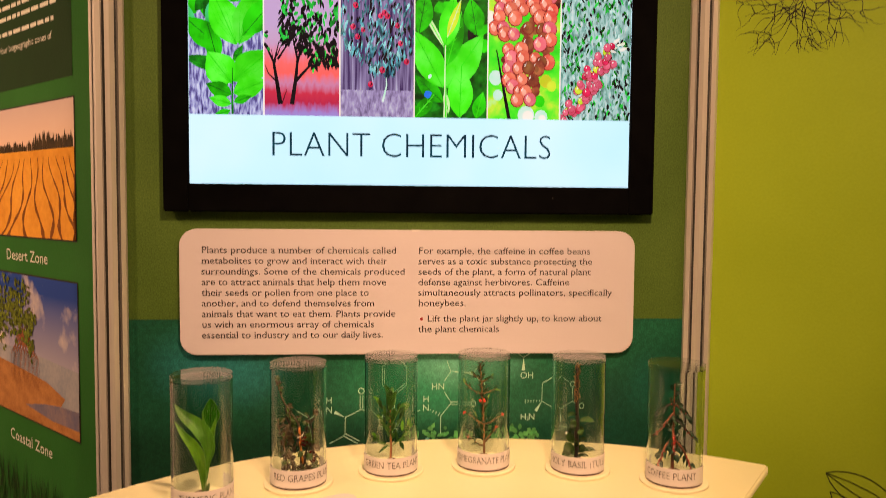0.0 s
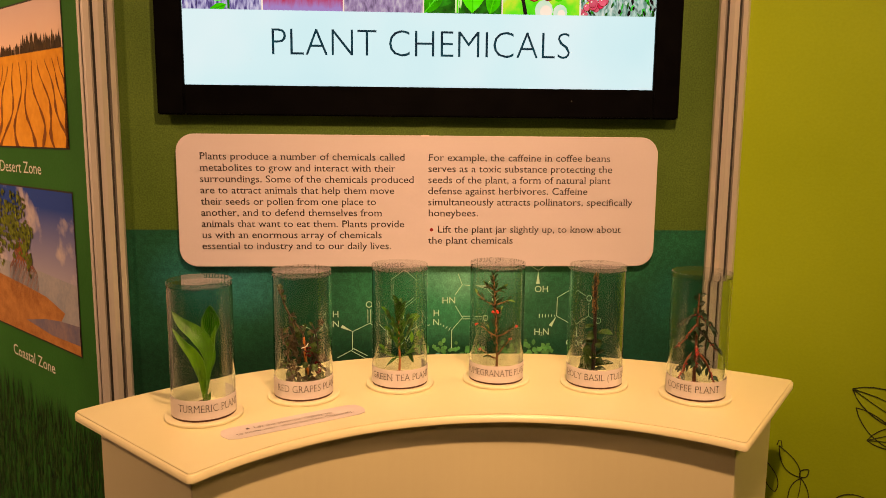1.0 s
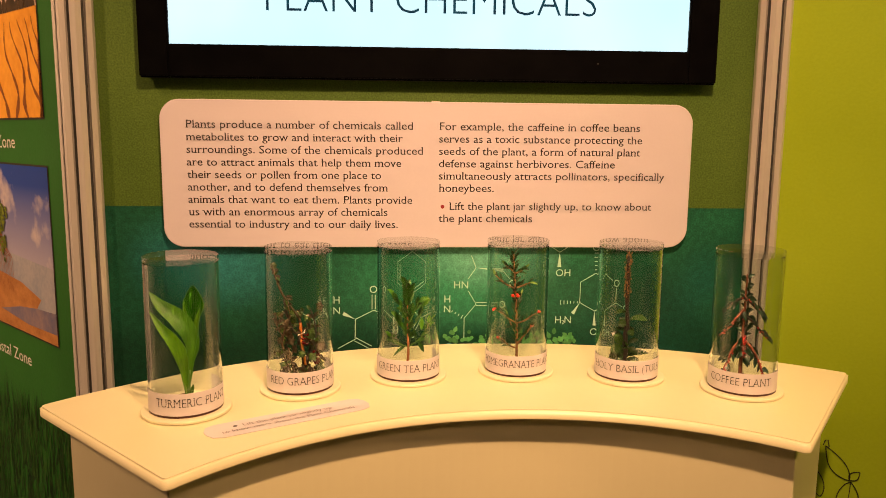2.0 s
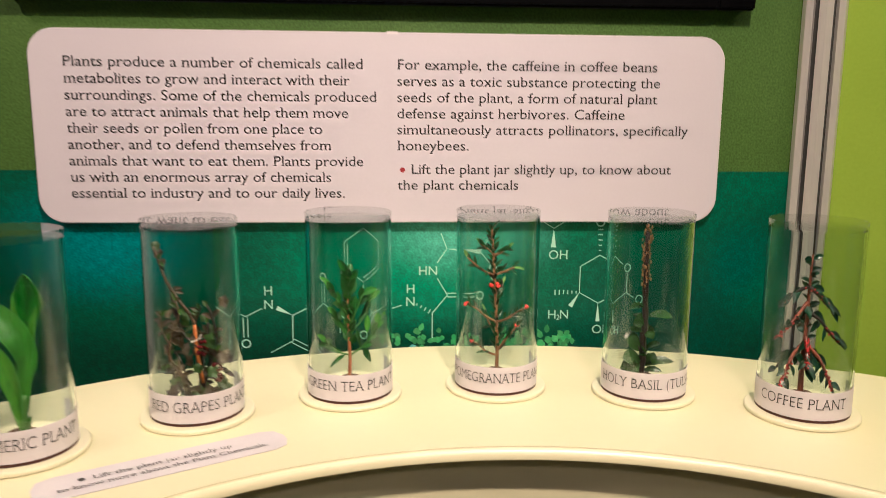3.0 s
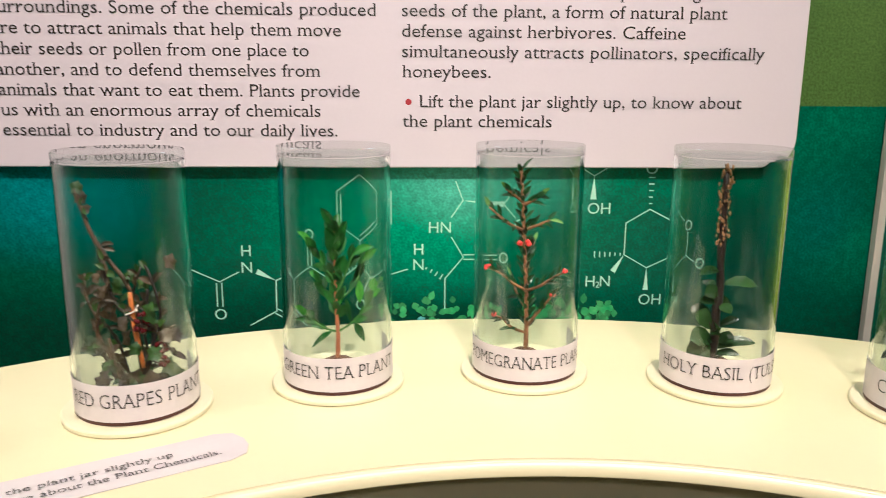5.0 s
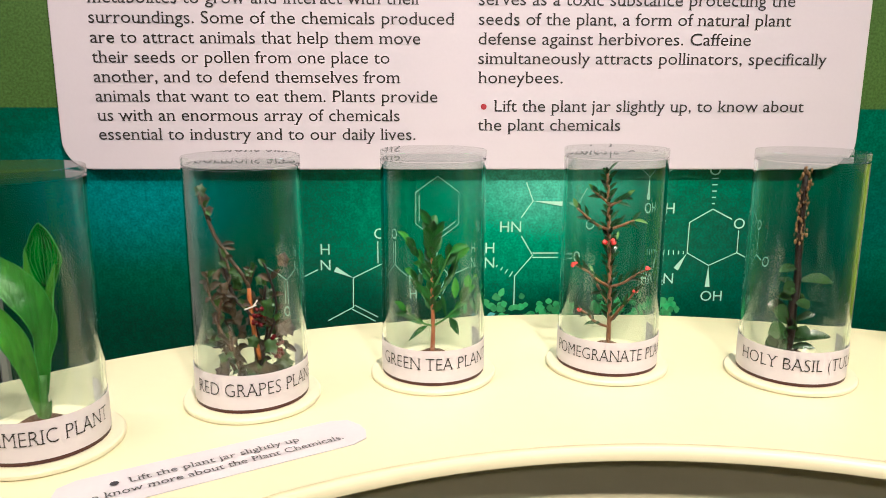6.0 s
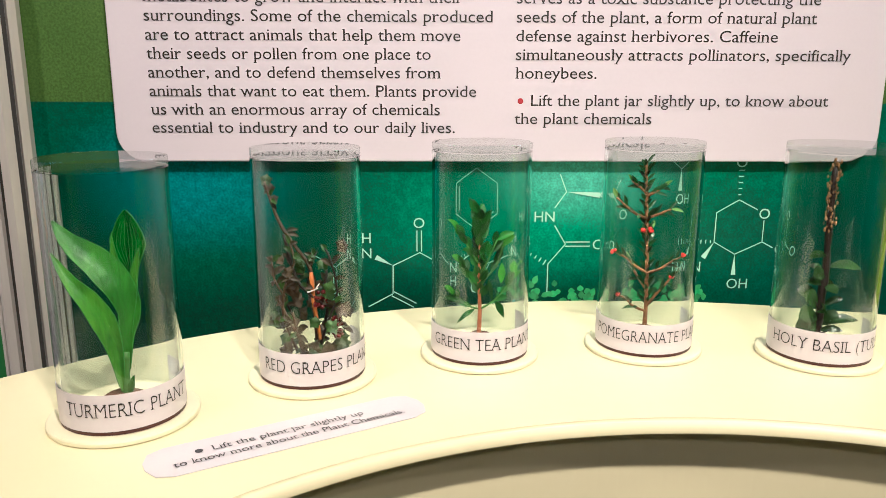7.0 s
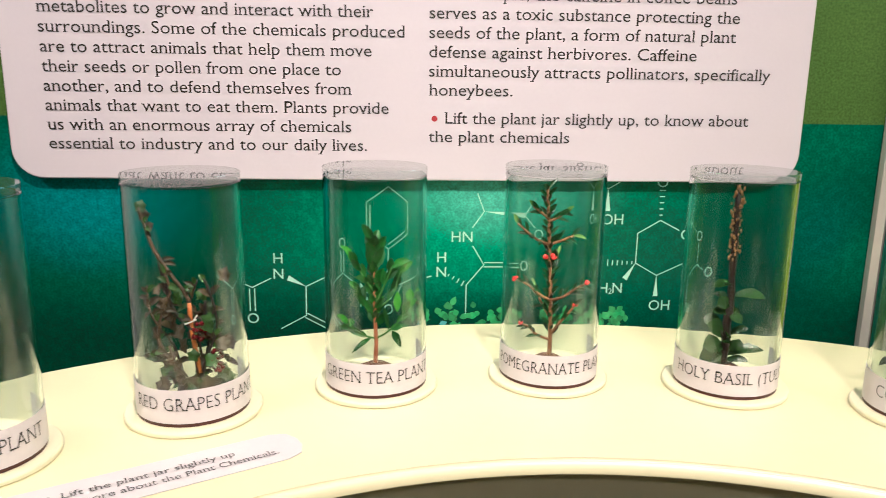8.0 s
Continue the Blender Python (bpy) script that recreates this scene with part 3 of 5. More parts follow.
for (text, x, y), (span, start) in zip(JARS, TURNS):
    jar(text, x, y, math.degrees(math.atan2(0.02 - x, y + 0.78)), span, start)


# ---- printed formulas and leaves on the back wall ----
LINE, PRINT = 0.0011, 0.0012


def bond(bm, *points):
    return stroke(bm, BACK, points, LINE, PRINT)


def double(bm, p, q, gap=0.0044):
    d = (Vector(q) - Vector(p)).normalized()
    s = Vector((-d.y, d.x)) * gap / 2
    for k in (-1, 1):
        bond(bm, tuple(Vector(p) + s * k), tuple(Vector(q) + s * k))


def wedge(bm, p, q, wide=0.0055):
    p, q = Vector(p), Vector(q)
    d = (q - p).normalized()
    s = Vector((-d.y, d.x)) * wide / 2
    poly(bm, BACK, [tuple(p), tuple(q + s), tuple(q - s)], PRINT)


def hashes(bm, p, q, n=5, w0=0.002, w1=0.006):
    p, q = Vector(p), Vector(q)
    d = (q - p).normalized()
    for k in range(n):
        c, s = p + (q - p) * k / (n - 1), Vector((-d.y, d.x)) * (w0 + (w1 - w0) * k / (n - 1)) / 2
        stroke(bm, BACK, [tuple(c + s), tuple(c - s)], LINE, PRINT)


def atom(bm, text, a, z, height=0.0105):
    lettering(bm, BACK, text, a, z - height / 2, height, None, PRINT, centre=True)


def formula(draw):
    bm = bmesh.new()
    draw(bm)
    return part("printed_formula", bm, PALE_INK, wall_back, "pale printed structural formula")


def left_formula(bm):
    bond(bm, (-0.2431, 0.9581), (-0.215, 0.9451), (-0.1964, 0.9546))
    double(bm, (-0.2155, 0.944), (-0.2155, 0.9205), 0.005)
    for text, a, z in (("O", -0.2154, 0.9131), ("N", -0.1888, 0.9592), ("H", -0.1888, 0.9752), ("O", -0.1349, 0.9909)):
        atom(bm, text, a, z)
    wedge(bm, (-0.1618, 0.946), (-0.1795, 0.955))
    bond(bm, (-0.1618, 0.946), (-0.1341, 0.9598), (-0.114, 0.9485))
    double(bm, (-0.1347, 0.961), (-0.1347, 0.983), 0.0046)
    bond(bm, (-0.1618, 0.946), (-0.1622, 0.9157), (-0.1877, 0.9018))
    double(bm, (-0.1622, 0.9157), (-0.139, 0.903), 0.005)
    atom(bm, "N", -0.1062, 0.9445)
    atom(bm, "H", -0.1062, 0.930)
    bond(bm, (-0.099, 0.948), (-0.0785, 0.962))


def middle_formula(bm):
    cx, cz, r = -0.0772, 1.0162, 0.0312
    v = [(cx + 0.93 * r * math.sin(k * math.pi / 3), cz + r * math.cos(k * math.pi / 3)) for k in range(6)]
    bond(bm, *v, v[0])
    for i, j in ((4, 5), (2, 3)):
        p, q, c = Vector(v[i]), Vector(v[j]), Vector((cx, cz))
        bond(bm, tuple(p + (c - p) * 0.16), tuple(q + (c - q) * 0.16))
    bond(bm, v[3], (-0.0785, 0.962))
    hashes(bm, (-0.0785, 0.962), (-0.098, 0.9525), 6)
    bond(bm, (-0.0785, 0.962), (-0.0631, 0.9485), (-0.0363, 0.9568))
    double(bm, (-0.0631, 0.9485), (-0.0735, 0.931), 0.0046)
    atom(bm, "O", -0.0775, 0.9225)
    for text, a, z in (("N", -0.0264, 0.9612), ("H", -0.0262, 0.9762), ("HN", -0.006, 0.9974), ("O", 0.0506, 0.968), ("O", 0.0685, 1.000)):
        atom(bm, text, a, z)
    hashes(bm, (-0.019, 0.9576), (-0.0045, 0.9492), 4, 0.0025, 0.006)
    bond(bm, (0.0048, 0.988), (0.0165, 0.9684), (-0.001, 0.9472), (-0.001, 0.9170))
    double(bm, (0.0165, 0.9684), (0.042, 0.9684))
    bond(bm, (0.0043, 1.0065), (0.0156, 1.0229), (0.0086, 1.0411))
    wedge(bm, (0.0156, 1.0229), (0.0502, 1.0195))
    bond(bm, (0.0502, 1.0195), (0.0631, 1.0359))
    bond(bm, (0.0502, 1.0195), (0.0640, 1.0065))


def right_formula(bm):
    ring = [(0.1945, 1.0145), (0.1720, 1.0012), (0.1718, 0.9702), (0.1945, 0.9572), (0.2222, 0.9702), (0.2222, 0.993)]
    bond(bm, *ring)
    bond(bm, (0.1945, 1.0145), (0.2145, 1.0042))
    hashes(bm, (0.1945, 1.0200), (0.1945, 1.0450), 5, 0.003, 0.006)
    hashes(bm, (0.1680, 0.9706), (0.1430, 0.9706), 6, 0.003, 0.0065)
    wedge(bm, (0.1718, 0.9702), (0.1615, 0.9535))
    wedge(bm, (0.1945, 0.9572), (0.1948, 0.935), 0.005)
    for text, a, z in (("O", 0.2222, 1.000), ("OH", 0.1996, 0.9255), ("N", 0.1545, 0.944), ("OH", 0.1452, 1.0155), ("O", 0.194, 1.0535)):
        atom(bm, text, a, z)
    atom(bm, "H", 0.1400, 0.944)
    atom(bm, "2", 0.1474, 0.9405, 0.006)
    bond(bm, (0.2222, 0.9702), (0.2340, 0.9640))
    atom(bm, "O", 0.2420, 0.9620)
    wedge(bm, (0.1393, 1.0463), (0.1393, 1.0240), 0.006)
    bond(bm, (0.1270, 1.0540), (0.1393, 1.0463), (0.1510, 1.0535))


for draw in (left_formula, middle_formula, right_formula):
    formula(draw)


def flat_leaf(bm, face, a, z, length, width, angle, off, n=6):
    """A printed leaf: two bowed sides."""
    d, s = Vector((math.cos(angle), math.sin(angle))), Vector((-math.sin(angle), math.cos(angle)))
    side = []
    for k in range(1, n):
        u = k / n
        w = math.sin(math.pi * u ** 0.85) * width / 2
        side.append((d * (u * length) + s * w, d * (u * length) - s * w))
    o = Vector((a, z))
    pts = [o] + [o + x for x, _ in side] + [o + d * length] + [o + y for _, y in reversed(side)]
    poly(bm, face, [tuple(p) for p in pts], off)


rnd = random.Random(4)
for k in range(190):
    right = k % 2
    a = rnd.uniform(0.075, 0.165) if right else rnd.uniform(-0.05, 0.055)
    top = 0.926 - abs(a - (0.120 if right else -0.02)) * 0.17 + rnd.uniform(-0.006, 0.004)
    z = rnd.uniform(0.888, top)
    bm = bmesh.new()
    flat_leaf(bm, BACK, a, z, rnd.uniform(0.006, 0.011), rnd.uniform(0.005, 0.0085), rnd.uniform(-0.4, 3.5), 0.0007 + 0.000002 * k)
    part("printed_leaf", bm, BLUE_INK if k % 13 == 4 and a < 0.02 else PLANT_INK, wall_back)

# ---- pictures on the display ----
LIT = FRONT - 0.005
PICT = 1.4452
edges = [-0.4095, -0.291, -0.170, -0.050, 0.070, 0.190, 0.3085]


def lit(name, *tones, scale=60.0, stretch=(1, 1, 1), spread=0.4, vary=0.0, upright=None, strength=1.0):
    return glow("lit_" + name, tones, strength, scale, stretch, spread, vary, upright)


GREEN_A = lit("green", (0.0, 0.26, 0.002), (0.004, 0.50, 0.004), (0.012, 0.72, 0.008), scale=35, vary=0.25)
GREEN_B = lit("light_green", (0.01, 0.58, 0.004), (0.04, 0.85, 0.012), (0.10, 0.95, 0.06), scale=30, vary=0.12)
GREEN_D = lit("dark_green", (0.0, 0.04, 0.004), (0.0, 0.16, 0.006), (0.004, 0.30, 0.01), scale=70, vary=0.3)
TEAL_G = lit("teal_green", (0.01, 0.40, 0.03), (0.06, 0.62, 0.25), scale=40, vary=0.2)
VIOLET = lit("violet_ground", (0.01, 0.01, 0.05), (0.12, 0.10, 0.34), (0.50, 0.52, 0.85), (0.80, 0.85, 0.95), scale=230, stretch=(1, 1, 0.25), spread=0.5)
EVENING = lit("evening_sky", (0.36, 0.24, 0.66), (0.50, 0.02, 0.07), (0.62, 0.03, 0.07), (0.62, 0.22, 0.40), (1.0, 0.13, 0.12), (0.98, 0.15, 0.15), (0.80, 0.22, 0.34), (0.60, 0.34, 0.56), (0.58, 0.38, 0.62), (0.56, 0.38, 0.66),
              scale=120, stretch=(1, 1, 0.3), spread=0.03, upright=(1.450, 1.59))
TWIG = lit("dark_twig", (0.001, 0.001, 0.002), (0.010, 0.006, 0.010), scale=80)
DROP_T = lit("tree_green", (0.0, 0.28, 0.02), (0.01, 0.66, 0.07), scale=60, vary=0.4)
DROP_B = lit("blue_foliage", (0.01, 0.05, 0.10), (0.08, 0.32, 0.38), (0.30, 0.62, 0.62), scale=70, vary=0.75)
DUSK = lit("dusk_wood", (0.006, 0.004, 0.02), (0.06, 0.03, 0.12), (0.26, 0.20, 0.40), (0.55, 0.55, 0.70), scale=170, stretch=(1, 1, 0.05), spread=0.55)
HEATH = lit("violet_heath", (0.14, 0.10, 0.22), (0.34, 0.26, 0.50), (0.55, 0.52, 0.70), scale=200, stretch=(1, 1, 0.4), spread=0.45)
BERRY = lit("red_berry", (0.60, 0.006, 0.05), (0.90, 0.03, 0.13), scale=80, vary=0.2)
PINK_B = lit("pink_berry", (0.62, 0.05, 0.12), (0.85, 0.16, 0.26), scale=80, vary=0.2)
GRAPE = lit("grape", (0.70, 0.06, 0.05), (0.88, 0.17, 0.10), (0.90, 0.26, 0.16), scale=40, vary=0.15)
GRAPE_P = lit("pink_grape", (0.75, 0.08, 0.13), (0.90, 0.22, 0.26), scale=50, vary=0.15)
GRAPE_D = lit("dark_grape", (0.10, 0.015, 0.012), (0.30, 0.06, 0.03), (0.42, 0.16, 0.05), scale=50, vary=0.3)
RIM = lit("grape_rim", (0.16, 0.012, 0.010), (0.30, 0.02, 0.02), scale=60)
SHINE = lit("white_shine", (0.95, 0.80, 0.72), (1.0, 0.95, 0.90), scale=20)
SOFT_SHINE = lit("soft_shine", (0.95, 0.34, 0.24), (1.0, 0.50, 0.40), scale=60)
YELLOW = lit("yellow_leaf", (0.40, 0.78, 0.02), (0.85, 0.85, 0.06), scale=40)
PALE_L = lit("pale_leaf", (0.45, 0.85, 0.28), (0.80, 0.95, 0.62), scale=50)
STREAK = lit("streaked_leaves", (0.02, 0.06, 0.05), (0.14, 0.34, 0.30), (0.45, 0.66, 0.66), (0.78, 0.85, 0.88), scale=170, stretch=(1, 1, 0.3), spread=0.5)
DROP_P = lit("pale_drops", (0.10, 0.32, 0.28), (0.60, 0.80, 0.80), scale=120, vary=0.5)
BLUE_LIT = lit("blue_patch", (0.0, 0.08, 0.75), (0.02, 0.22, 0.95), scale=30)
BLURRED = lit("blurred_green", (0.02, 0.50, 0.02), (0.03, 0.80, 0.02), (0.12, 0.88, 0.03), (0.55, 0.85, 0.05), (0.45, 0.92, 0.62), scale=26, spread=0.45)
MISTY = lit("misty_light", (0.42, 0.85, 0.62), (0.80, 0.85, 0.88), scale=40)
ORANGE_L = lit("orange_light", (0.50, 0.62, 0.02), (0.85, 0.50, 0.04), scale=50)
CREAM_L = lit("cream_light", (0.85, 0.85, 0.62), (1.0, 1.0, 0.85), scale=50)
TITLE = lit("title", (0.0, 0.012, 0.03), (0.0, 0.06, 0.09), scale=90)


class Clip:
    """Flat lit shapes kept inside one of the pictures."""

    def __init__(self, k):
        self.a0, self.a1, self.z0, self.z1 = edges[k] + 0.001, edges[k + 1] - 0.0012, PICT, SZ1 - 0.001
        self.level = 0

    def add(self, name, material, draw):
        bm = bmesh.new()
        self.level += 1
        draw(bm, LIT + 0.0002 + 0.000006 * self.level)
        for co, no in (((self.a0, 0, 0), (-1, 0, 0)), ((self.a1, 0, 0), (1, 0, 0)), ((0, 0, self.z0), (0, 0, -1)), ((0, 0, self.z1), (0, 0, 1))):
            bmesh.ops.bisect_plane(bm, geom=bm.verts[:] + bm.edges[:] + bm.faces[:], plane_co=co, plane_no=no, clear_outer=True)
        part(name, bm, material, screen)

    def fill(self, material, z0=None, z1=None):
        self.add("picture_ground", material, lambda bm, off: rect(bm, BACK, self.a0, self.a1, z0 or self.z0, z1 or self.z1, off))

    def leaf(self, material, u, z, length, width, angle, vein=None):
        self.add("pictured_leaf", material, lambda bm, off: flat_leaf(bm, BACK, self.a0 + u, z, length, width, radians(angle), off, 9))
        if vein:
            d = Vector((math.cos(radians(angle)), math.sin(radians(angle))))
            self.add("pictured_vein", vein, lambda bm, off: stroke(bm, BACK, [(self.a0 + u, z), (self.a0 + u + d.x * length, z + d.y * length)], 0.0012, off))

    def line(self, material, points, width):
        self.add("pictured_stem", material, lambda bm, off: stroke(bm, BACK, [(self.a0 + u, z) for u, z in points], width, off, True))

    def dot(self, material, u, z, r):
        self.add("pictured_fruit", material, lambda bm, off: poly(bm, BACK, [(self.a0 + u + r * math.cos(k * math.pi / 6), z + r * 1.1 * math.sin(k * math.pi / 6)) for k in range(12)], off))


rnd = random.Random(11)
c = Clip(0)
c.fill(VIOLET)
for k in range(26):
    c.leaf((GREEN_D, TEAL_G, GREEN_A)[k % 3], rnd.uniform(0.0, 0.118), rnd.uniform(1.56, 1.70), rnd.uniform(0.03, 0.07), rnd.uniform(0.012, 0.03), rnd.uniform(40, 150))
for u, z, n, w, g, m in ((0.05, 1.52, 0.06, 0.022, 165, GREEN_D), (0.05, 1.55, 0.075, 0.040, 140, GREEN_A), (0.045, 1.53, 0.06, 0.028, 105, GREEN_A), (0.075, 1.555, 0.095, 0.050, 114, GREEN_B), (0.079, 1.556, 0.10, 0.046, 72, GREEN_B),
                         (0.085, 1.57, 0.09, 0.04, 50, GREEN_A), (0.06, 1.49, 0.055, 0.03, 120, GREEN_D), (0.07, 1.53, 0.03, 0.012, 60, GREEN_D), (0.069, 1.498, 0.078, 0.050, 40, GREEN_B), (0.067, 1.495, 0.062, 0.050, 128, GREEN_B),
                         (0.069, 1.479, 0.058, 0.034, 22, GREEN_B), (0.067, 1.477, 0.044, 0.026, 158, GREEN_A), (0.066, 1.462, 0.036, 0.018, 165, GREEN_B), (0.07, 1.465, 0.03, 0.014, 20, GREEN_A), (0.065, 1.452, 0.03, 0.012, 200, GREEN_A)):
    c.leaf(m, u, z, n, w, g, GREEN_A if m is GREEN_B else GREEN_D)
    for q in (-16, -8, 8, 16):
        d = radians(g + q)
        c.line(GREEN_A, [(u, z), (u + 0.5 * n * math.cos(d), z + 0.5 * n * math.sin(d)), (u + 0.8 * n * math.cos(radians(g + 0.55 * q)), z + 0.8 * n * math.sin(radians(g + 0.55 * q)))], 0.0006)
c.line(GREEN_D, [(0.068, 1.446), (0.068, 1.52)], 0.0035)
c = Clip(1)
c.fill(EVENING)
for pts, w in (([(0.025, 1.463), (0.020, 1.497), (0.0144, 1.5305), (0.002, 1.556)], 0.0075), ([(0.0155, 1.527), (0.019, 1.545), (0.023, 1.562)], 0.004), ([(0.021, 1.534), (0.034, 1.554), (0.043, 1.568)], 0.004), ([(0.018, 1.50), (0.006, 1.512), (0.001, 1.525)], 0.003),
               ([(0.0434, 1.463), (0.0495, 1.503), (0.0525, 1.534), (0.045, 1.570)], 0.007), ([(0.052, 1.53), (0.058, 1.552), (0.064, 1.575)], 0.0045), ([(0.0485, 1.499), (0.071, 1.524), (0.101, 1.538)], 0.0055), ([(0.028, 1.465), (0.036, 1.488)], 0.0018), ([(0.016, 1.52), (0.011, 1.55)], 0.002),
               ([(0.02, 1.54), (0.03, 1.565)], 0.002), ([(0.048, 1.56), (0.054, 1.585)], 0.002)):
    c.line(TWIG, pts, w)
for k in range(520):
    u = rnd.uniform(0.025, 0.117)
    low = 1.572 - 0.040 * min(1, max(0, (u - 0.05) / 0.03)) + 0.006 * math.sin(u * 300)
    z = low + (1.735 - low) * rnd.random() ** 2.0
    green = rnd.random() < 0.12 + 6 * (z - low)
    c.leaf(DROP_T if green else TWIG, u, z, rnd.uniform(0.008, 0.018), rnd.uniform(0.0030, 0.0060), rnd.uniform(225, 300))
for k in range(6):
    c.leaf((TWIG, DROP_T)[k % 2], rnd.uniform(0, 0.008), rnd.uniform(1.55, 1.585), 0.008, 0.005, rnd.uniform(220, 320))
c = Clip(2)
c.fill(DUSK)
c.fill(HEATH, None, 1.488)
c.line(HEATH, [(0.060, 1.472), (0.052, 1.50), (0.048, 1.53)], 0.004)
c.line(MISTY, [(0.068, 1.470), (0.074, 1.495), (0.073, 1.53)], 0.0035)
for k in range(620):
    z = 1.735 - 0.215 * rnd.random() ** 0.6
    half = min(0.07, 0.020 + 1.0 * max(0, z - 1.525))
    u = 0.066 + rnd.uniform(-half, half)
    c.leaf((DROP_B, TWIG, DROP_B, DROP_B)[k % 4], u, z, rnd.uniform(0.008, 0.018), rnd.uniform(0.0020, 0.0040), rnd.uniform(245, 285))
for u, z in ((0.024, 1.622), (0.07, 1.611), (0.064, 1.606), (0.075, 1.606), (0.091, 1.591), (0.027, 1.572), (0.036, 1.583), (0.096, 1.563), (0.067, 1.520), (0.048, 1.497), (0.106, 1.534), (0.020, 1.588), (0.06, 1.64), (0.04, 1.66)):
    c.dot(BERRY, u, z, rnd.uniform(0.0036, 0.0050))
    c.leaf(PINK_B, u - 0.002, z, 0.005, 0.003, 80)
    c.leaf(TWIG, u + 0.003, z + 0.004, 0.008, 0.002, 250)
c = Clip(3)
c.fill(GREEN_D)
for k in range(18):
    c.leaf((GREEN_A, TWIG, GREEN_A, GREEN_D)[k % 4], rnd.uniform(0, 0.11), rnd.uniform(1.445, 1.70), rnd.uniform(0.02, 0.05), rnd.uniform(0.012, 0.024), rnd.uniform(0, 180))
for u, z, n, w, g, m, v in ((0.046, 1.470, 0.064, 0.026, 137, GREEN_A, GREEN_D), (0.0, 1.445, 0.05, 0.022, 50, GREEN_A, GREEN_B), (0.10, 1.445, 0.045, 0.022, 75, GREEN_A, GREEN_B), (0.046, 1.494, 0.104, 0.046, 118, GREEN_B, GREEN_A), (0.052, 1.494, 0.106, 0.048, 56, GREEN_B, GREEN_A),
                            (0.052, 1.53, 0.09, 0.03, 75, GREEN_A, GREEN_B), (0.073, 1.446, 0.085, 0.042, 88, GREEN_B, GREEN_A), (0.055, 1.452, 0.04, 0.010, 100, PALE_L, GREEN_B), (0.049, 1.560, 0.085, 0.034, 80, GREEN_B, GREEN_A), (0.052, 1.575, 0.066, 0.014, 70, YELLOW, PALE_L),
                            (0.048, 1.558, 0.080, 0.008, 120, PALE_L, GREEN_B), (0.10, 1.58, 0.06, 0.035, 100, GREEN_A, GREEN_D), (0.006, 1.58, 0.07, 0.035, 80, GREEN_A, GREEN_D)):
    c.leaf(m, u, z, n, w, g, v)
    for s in (0.25, 0.45, 0.65):
        for q in (-38, 38):
            p = (u + s * n * math.cos(radians(g)), z + s * n * math.sin(radians(g)))
            c.line(v, [p, (p[0] + 0.32 * w * math.cos(radians(g + q)), p[1] + 0.32 * w * math.sin(radians(g + q)))], 0.0007)
c.leaf(BLUE_LIT, 0.015, 1.480, 0.014, 0.012, 25)
c.leaf(MISTY, 0.022, 1.508, 0.009, 0.006, 60)
c.line(PALE_L, [(0.0495, 1.446), (0.0495, 1.49), (0.049, 1.562)], 0.0058)
c.line(GREEN_B, [(0.0505, 1.446), (0.0505, 1.49), (0.050, 1.552)], 0.0024)
c = Clip(4)
c.fill(BLURRED)
for m, u, z, r in ((MISTY, 0.012, 1.512, 0.011), (MISTY, 0.016, 1.484, 0.008), (MISTY, 0.063, 1.452, 0.014), (SHINE, 0.066, 1.450, 0.009), (MISTY, 0.088, 1.449, 0.011), (SHINE, 0.09, 1.447, 0.006), (ORANGE_L, 0.095, 1.508, 0.010), (YELLOW, 0.105, 1.50, 0.008),
                   (YELLOW, 0.004, 1.606, 0.017), (CREAM_L, 0.0, 1.606, 0.013), (SHINE, 0.0, 1.607, 0.008), (GREEN_A, 0.085, 1.475, 0.009)):
    c.dot(m, u, z, r)
c.line(TWIG, [(0.036, 1.440), (0.026, 1.49), (0.020, 1.52), (0.013, 1.557)], 0.0062)
for k in range(70):
    z = rnd.uniform(1.49, 1.70)
    half = min(0.048, 0.012 + 0.45 * (z - 1.485))
    c.dot(GRAPE_D, 0.064 + rnd.uniform(-half, half), z, rnd.uniform(0.006, 0.009))
ROWS = ((-60, (470, 540, 610, 680, 750)), (-25, (500, 575, 650, 720)), (10, (475, 530, 600, 665, 755)), (50, (690, 745, 470)), (55, (555,)), (110, (448, 492, 700, 742)), (105, (625,)), (140, (500, 548)), (165, (712, 748)), (190, (625, 690)), (222, (520, 590)),
        (265, (535, 600, 665)), (285, (735, 700)), (320, (525, 575, 680)), (315, (630,)), (382, (525, 655)), (378, (595,)), (418, (545,)), (445, (585, 615)), (485, (640,)), (488, (570,)))
for y, xs in ROWS:
    for x in xs:
        u, z, r = (x - 415) / 3274, 1.445 + (590 - y) / 3274, rnd.uniform(0.0095, 0.0128)
        dark = 620 < x < 730 and 100 < y < 400 and rnd.random() < 0.75
        c.dot(RIM, u, z, r)
        c.dot(GRAPE_D if dark else (GRAPE, GRAPE_P)[rnd.random() < 0.3], u + 0.0004, z + 0.0006, r * 0.90)
        c.leaf(GRAPE_D if dark else SOFT_SHINE, u - 0.1 * r, z - 0.5 * r, r * 1.1, r * 0.7, 100)
        c.leaf(SHINE, u - 0.62 * r, z + 0.1 * r, r * 0.7, r * 0.16, 62)
c = Clip(5)
c.fill(STREAK)
for k in range(560):
    c.leaf((DROP_P, GREEN_D, TWIG, DROP_P, DROP_T)[k % 5], rnd.uniform(0, 0.117), rnd.uniform(1.45, 1.66), rnd.uniform(0.006, 0.014), rnd.uniform(0.0024, 0.005), rnd.uniform(235, 310))
